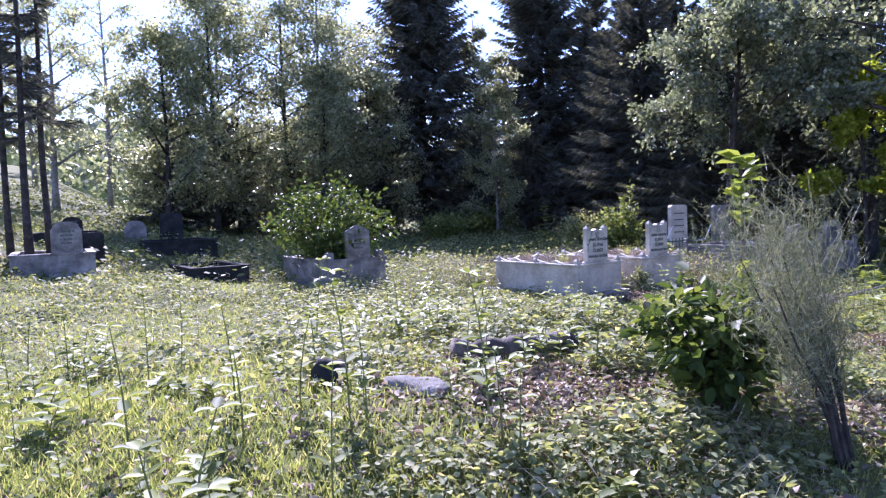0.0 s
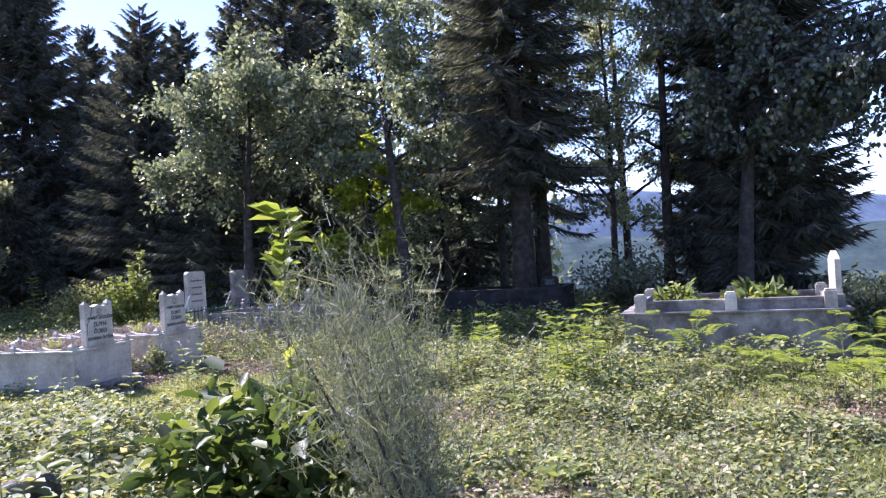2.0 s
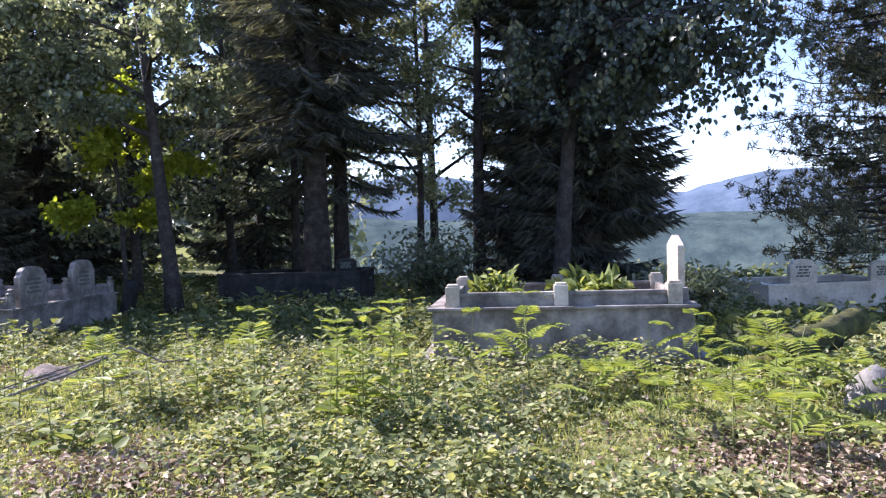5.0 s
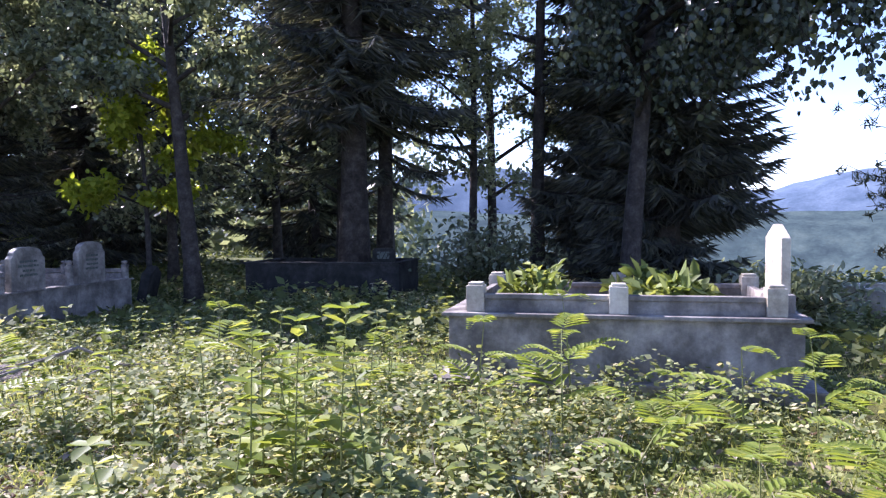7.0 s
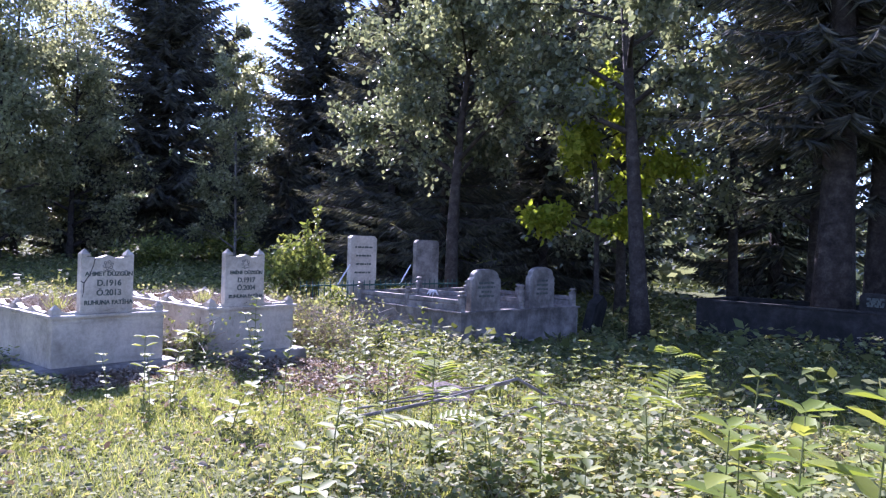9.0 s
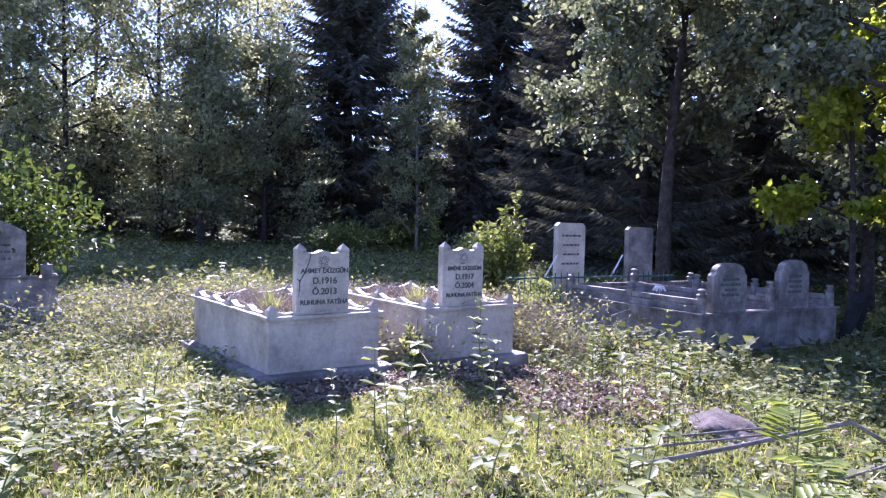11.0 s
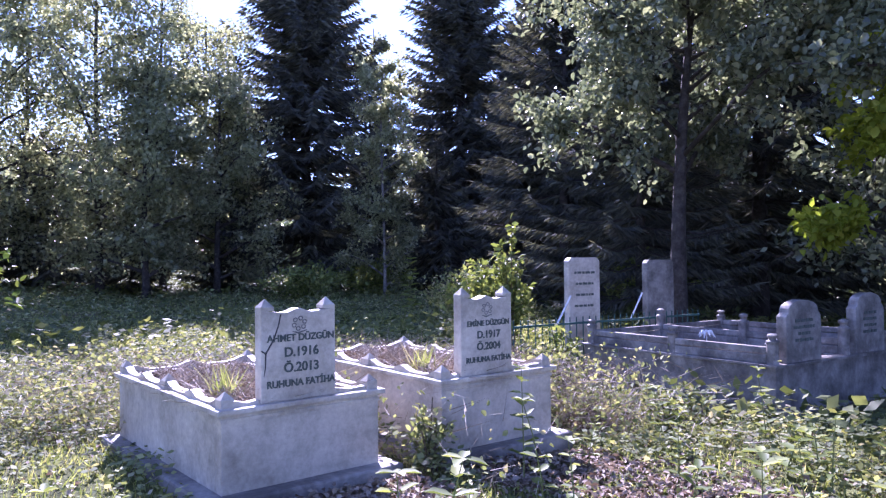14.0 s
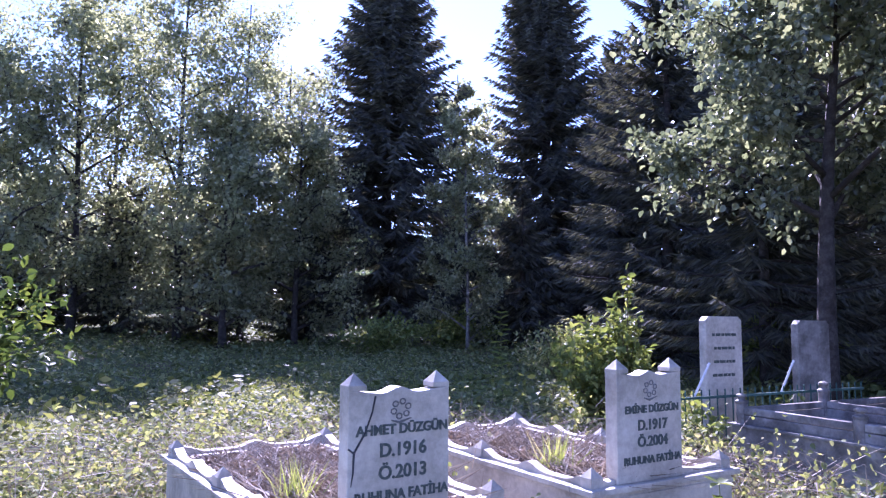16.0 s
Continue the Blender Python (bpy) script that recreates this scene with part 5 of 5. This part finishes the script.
def reach(x, y):
    """Distance from the trodden line."""
    a = np.array([(0, 0), (1.5, 1.2), (3.5, 1.45), (5.8, 1.3), (6.4, 2.3), (6.6, 4.3), (7.4, 6.5)])
    d = np.full(len(x), 1e9)
    for p, q in zip(a, a[1:]):
        u = np.clip(((x - p[0]) * (q - p)[0] + (y - p[1]) * (q - p)[1]) / ((q - p) @ (q - p)), 0, 1)
        d = np.minimum(d, np.hypot(x - p[0] - u * (q - p)[0], y - p[1] - u * (q - p)[1]))
    return d


def sow(n, rng, near=2.6, box_=(-9, 20, -3.5, 30)):
    """Places strewn over the plan, thinner with distance from the walk."""
    out = []
    got = 0
    while got < n:
        x, y = rng.uniform(box_[0], box_[1], 400000), rng.uniform(box_[2], box_[3], 400000)
        d = reach(x, y)
        k = (rng.uniform(size=len(x)) < np.minimum(1, near / np.maximum(d, 0.3)) ** 1.5) & free(x, y)
        out.append(np.stack([x[k], y[k]], 1))
        got += k.sum()
    return np.concatenate(out)[:n]


def grass():
    rng = np.random.default_rng(101)
    p = sow(290000, rng)
    for cx, cy, sx, sy in ((0.2, 3.6, 0.9, 1.1), (0.3, 4.6, 1.0, 1.4), (-0.2, 5.6, 1.2, 1.3), (0.2, 3.2, 0.9, 0.8), (8.0, 7.7, 1.5, 0.8), (8.4, 7.9, 1.7, 0.8), (7.4, 8.3, 1.2, 0.9), (9.0, 7.6, 1.4, 0.7), (14.9, 19.3, 1.6, 1.4), (16.6, 15.2, 1.2, 0.6), (13.2, 14.2, 0.7, 0.6)):
        p = np.concatenate([p, np.stack([rng.normal(cx, sx, 5000), rng.normal(cy, sy, 5000)], 1)])
    p = p[free(p[:, 0], p[:, 1])]
    f = field(p[:, 0], p[:, 1])
    bare = np.exp(-((p[:, 0] - 2.9) ** 2 / 0.5 + (p[:, 1] - 3.55) ** 2 / 0.35)) + np.exp(-((p[:, 0] - 10.7) ** 2 / 0.5 + (p[:, 1] - 8.2) ** 2 / 0.5)) + np.exp(-((p[:, 0] - 8.6) ** 2 / 0.5 + (p[:, 1] - 0.2) ** 2 / 0.5))
    p = p[rng.uniform(size=len(p)) < 1.12 - f * 0.75 - bare]
    n = len(p)
    d = reach(p[:, 0], p[:, 1])
    h = rng.uniform(0.025, 0.085, n) * (1 + 0.6 * field(p[:, 0], p[:, 1]))
    z = gz(p[:, 0], p[:, 1])
    base = np.stack([p[:, 0], p[:, 1], z - 0.01], 1)
    tip = base + np.stack([rng.normal(0, 0.4, n) * h, rng.normal(0, 0.4, n) * h, h], 1)
    v, fc = spike_arrays(base, tip, (0.006 + 0.0016 * d) * rng.uniform(0.7, 1.3, n), rng)
    tagged(part_np("grass", v, fc, GRASS), "short bright grass and moss growing between brambles", "grass", kind="stuff")


def brambles():
    rng = np.random.default_rng(102)
    p = sow(440000, rng, 2.6)
    f = field(p[:, 0], p[:, 1])
    k = rng.uniform(size=len(p)) < smooth(0.25, 0.68, f) * 0.95 + 0.07
    p, f = p[k], f[k]
    n = len(p)
    d = reach(p[:, 0], p[:, 1])
    mound = 0.04 + 0.40 * smooth(0.2, 0.95, f) * (0.6 + 0.4 * np.sin(5.1 * p[:, 0] + 2 * np.sin(4.3 * p[:, 1])) * np.sin(4.7 * p[:, 1])) * smooth(0.1, 1.3, d)
    z = gz(p[:, 0], p[:, 1]) + mound * rng.uniform(0.1, 1.0, n) ** 0.6
    pos = np.stack([p[:, 0], p[:, 1], z], 1)
    al = np.stack([rng.normal(0, 1, n), rng.normal(0, 1, n), rng.normal(0.05, 0.25, n)], 1)
    nr = np.stack([rng.normal(0, 0.58, n), rng.normal(0, 0.58, n), np.ones(n)], 1)
    ln = rng.uniform(0.028, 0.062, n) * (1 + 0.03 * d)
    w = ln * rng.uniform(0.55, 0.8, n)
    k = d < 2.0
    v, fc = leaf_arrays(pos[k], al[k], nr[k], ln[k], w[k], 0.1)
    tagged(part_np("brambles", v, fc, BRAMBLE), "low grey-green bramble leaves beside the trodden line", "bramble", kind="stuff")
    v, fc = diamond_arrays(pos[~k], al[~k], nr[~k], ln[~k] * 1.1, w[~k] * 1.15)
    tagged(part_np("bramble_thicket", v, fc, BRAMBLE), "low grey-green brambles covering the graveyard's ground", "bramble", kind="stuff")
    # canes
    m = 14000
    c = pos[rng.integers(0, n, m)]
    c[:, 2] = gz(c[:, 0], c[:, 1])
    t = c + np.stack([rng.normal(0, 0.16, m), rng.normal(0, 0.16, m), rng.uniform(0.03, 0.30, m)], 1)
    v, fc = spike_arrays(c, t, rng.uniform(0.004, 0.009, m), rng)
    tagged(part_np("bramble_canes", v, fc, DRY_CANE), "thin dry bramble canes and stalks", "stalks", kind="stuff")


def clover():
    """Small flat leaves among the grass."""
    rng = np.random.default_rng(107)
    p = sow(115000, rng, 2.4)
    lawn = np.exp(-((p[:, 0] - 8.4) ** 2 / 6 + (p[:, 1] - 7.6) ** 2 / 3.0))
    lawn = lawn + np.exp(-((p[:, 0] - 0.2) ** 2 / 2.2 + (p[:, 1] - 4.4) ** 2 / 6))
    p = p[rng.uniform(size=len(p)) > lawn * 0.85]
    n = len(p)
    d = reach(p[:, 0], p[:, 1])
    pos = np.stack([p[:, 0], p[:, 1], gz(p[:, 0], p[:, 1]) + rng.uniform(0.01, 0.07, n)], 1)
    ln = rng.uniform(0.014, 0.034, n) * (1 + 0.06 * d)
    v, fc = diamond_arrays(pos, rng.normal(0, 1, (n, 3)) * np.array([1, 1, 0.3]), rng.normal(0, 0.4, (n, 3)) + np.array([0, 0, 1.0]), ln, ln * 0.8)
    tagged(part_np("clover", v, fc, CLOVER), "small clover and weed leaves among the grass", "clover", kind="stuff")


def litter():
    rng = np.random.default_rng(103)
    spots = ((2.9, 3.55, 0.8), (10.7, 8.2, 0.75), (8.1, -0.2, 0.7), (11.9, 10.6, 0.5), (7.8, 3.9, 0.8), (4.6, 2.3, 0.7))
    P = []
    for cx, cy, s in spots:
        P.append(np.stack([rng.normal(cx, s * 0.6, 2400), rng.normal(cy, s * 0.6, 2400)], 1))
    P.append(sow(12000, rng))
    p = np.concatenate(P)
    p = p[free(p[:, 0], p[:, 1])]
    for cx in (8.95, 10.55):
        p = np.concatenate([p, np.stack([rng.uniform(cx - 0.65, cx + 0.65, 1100), rng.uniform(8.85, 9.54, 1100)], 1)])
    n = len(p)
    pos = np.stack([p[:, 0], p[:, 1], gz(p[:, 0], p[:, 1]) + rng.uniform(0.005, 0.05, n)], 1)
    ln = rng.uniform(0.03, 0.07, n)
    v, fc = leaf_arrays(pos, rng.normal(0, 1, (n, 3)) * np.array([1, 1, 0.25]), rng.normal(0, 0.4, (n, 3)) + np.array([0, 0, 1.0]), ln, ln * 0.6, 0.3)
    tagged(part_np("leaf_litter", v, fc, LITTER), "dry brown leaves and twigs on bare earth", "leaf litter", kind="stuff")


def undergrowth():
    """Low plants of the wood floor, too many and too far to count."""
    rng = np.random.default_rng(104)
    n = 44000
    p = np.stack([rng.uniform(-12, 34, n), rng.uniform(15, 48, n)], 1)
    q = np.stack([rng.uniform(12.5, 26, n // 2), rng.uniform(-9, 16, n // 2)], 1)
    p = np.concatenate([p, q])
    p = p[free(p[:, 0], p[:, 1])]
    n = len(p)
    tall = 0.08 + 0.4 * np.clip(np.sin(0.9 * p[:, 0]) * np.sin(1.1 * p[:, 1] + 1) + 0.3, 0, 1)
    pos = np.stack([p[:, 0], p[:, 1], gz(p[:, 0], p[:, 1]) + tall * rng.uniform(0, 1, n)], 1)
    ln = rng.uniform(0.09, 0.2, n)
    v, fc = diamond_arrays(pos, rng.normal(0, 1, (n, 3)) * np.array([1, 1, 0.4]), rng.normal(0, 0.5, (n, 3)) + np.array([0, 0, 1.0]), ln, ln * 0.6)
    # Leaf colour is darkened here for the shade under the trees.
    tagged(part_np("undergrowth", v, fc, SHADED_PLANT), "low green undergrowth across the wood floor", "undergrowth", kind="stuff")


def far_woods():
    """Tree crowns of the slopes beyond, as clumps of large leaf sprays."""
    rng = np.random.default_rng(105)
    V, F, o = [], [], 0
    for k in range(190):
        az = math.radians(rng.uniform(-70, 45) if k < 130 else rng.uniform(48, 78))
        r = rng.uniform(48, 118) if k < 130 else rng.uniform(34, 75)
        cx, cy = 6 + r * math.sin(az), 4 + r * math.cos(az)
        cz = g1z(cx, cy) + (0 if r < 95 else (r - 95) * 0.35)
        h, w = rng.uniform(6, 11), rng.uniform(1.6, 3.0)
        n = 220
        u = rng.uniform(0, 1, n)
        a = rng.uniform(0, 6.283, n)
        rr = w * np.sqrt(np.maximum(0.02, np.sin(np.pi * np.clip(u * 0.9 + 0.08, 0, 1)))) * rng.uniform(0.5, 1.1, n)
        p = np.stack([cx + rr * np.cos(a), cy + rr * np.sin(a), cz + h * (0.08 + 0.92 * u)], 1)
        ln = rng.uniform(0.5, 1.0, n)
        v, f = diamond_arrays(p, rng.normal(0, 1, (n, 3)), rng.normal(0, 0.6, (n, 3)) + np.array([0, 0, 1.0]), ln, ln * 0.6)
        V.append(v); F.append(f + o); o += len(v)
    tagged(part_np("far_woods", np.concatenate(V), np.concatenate(F), ALDER), "mixed woods on the slopes beyond the graveyard", "woods", kind="stuff")


def brushwood():
    """Tangles of dry canes beside and behind the white graves."""
    rng = np.random.default_rng(106)
    P, T = [], []
    for cx, cy, sx, sy, h, n in ((11.85, 10.7, 0.32, 0.75, 0.6, 3600), (8.4, 12.6, 1.3, 0.5, 0.6, 3600), (10.6, 12.7, 1.0, 0.5, 0.6, 2600), (9.7, 10.6, 0.10, 0.9, 0.6, 900)):
        c = np.stack([rng.normal(cx, sx, n), rng.normal(cy, sy, n), np.zeros(n)], 1)
        c[:, 2] = gz(c[:, 0], c[:, 1]) + h * rng.uniform(0, 1, n) ** 1.5
        P.append(c); T.append(c + rng.normal(0, 0.17, (n, 3)) * np.array([1, 1, 0.55]) + np.array([0, 0, 0.05]))
    P, T = np.concatenate(P), np.concatenate(T)
    k = free(P[:, 0], P[:, 1]) & free(T[:, 0], T[:, 1])
    P, T = P[k], T[k]
    v, fc = spike_arrays(P, T, rng.uniform(0.004, 0.009, len(P)), rng)
    tagged(part_np("brushwood", v, fc, DRY_CANE), "tangled dry canes and twigs around the marble graves", "brushwood", kind="stuff")
    q = T[rng.integers(0, len(T), 7000)] + rng.normal(0, 0.05, (7000, 3))
    q = q[free(q[:, 0], q[:, 1])]
    n = len(q)
    ln = rng.uniform(0.03, 0.065, n)
    v, fc = leaf_arrays(q, rng.normal(0, 1, (n, 3)), rng.normal(0, 0.7, (n, 3)) + np.array([0, 0, 0.8]), ln, ln * 0.65, 0.15)
    tagged(part_np("bramble_leaves", v, fc, BRAMBLE), "pale bramble leaves scrambling over the dry canes", "bramble", kind="stuff")


brushwood()
undergrowth()
far_woods()
litter()
brambles()
clover()
grass()
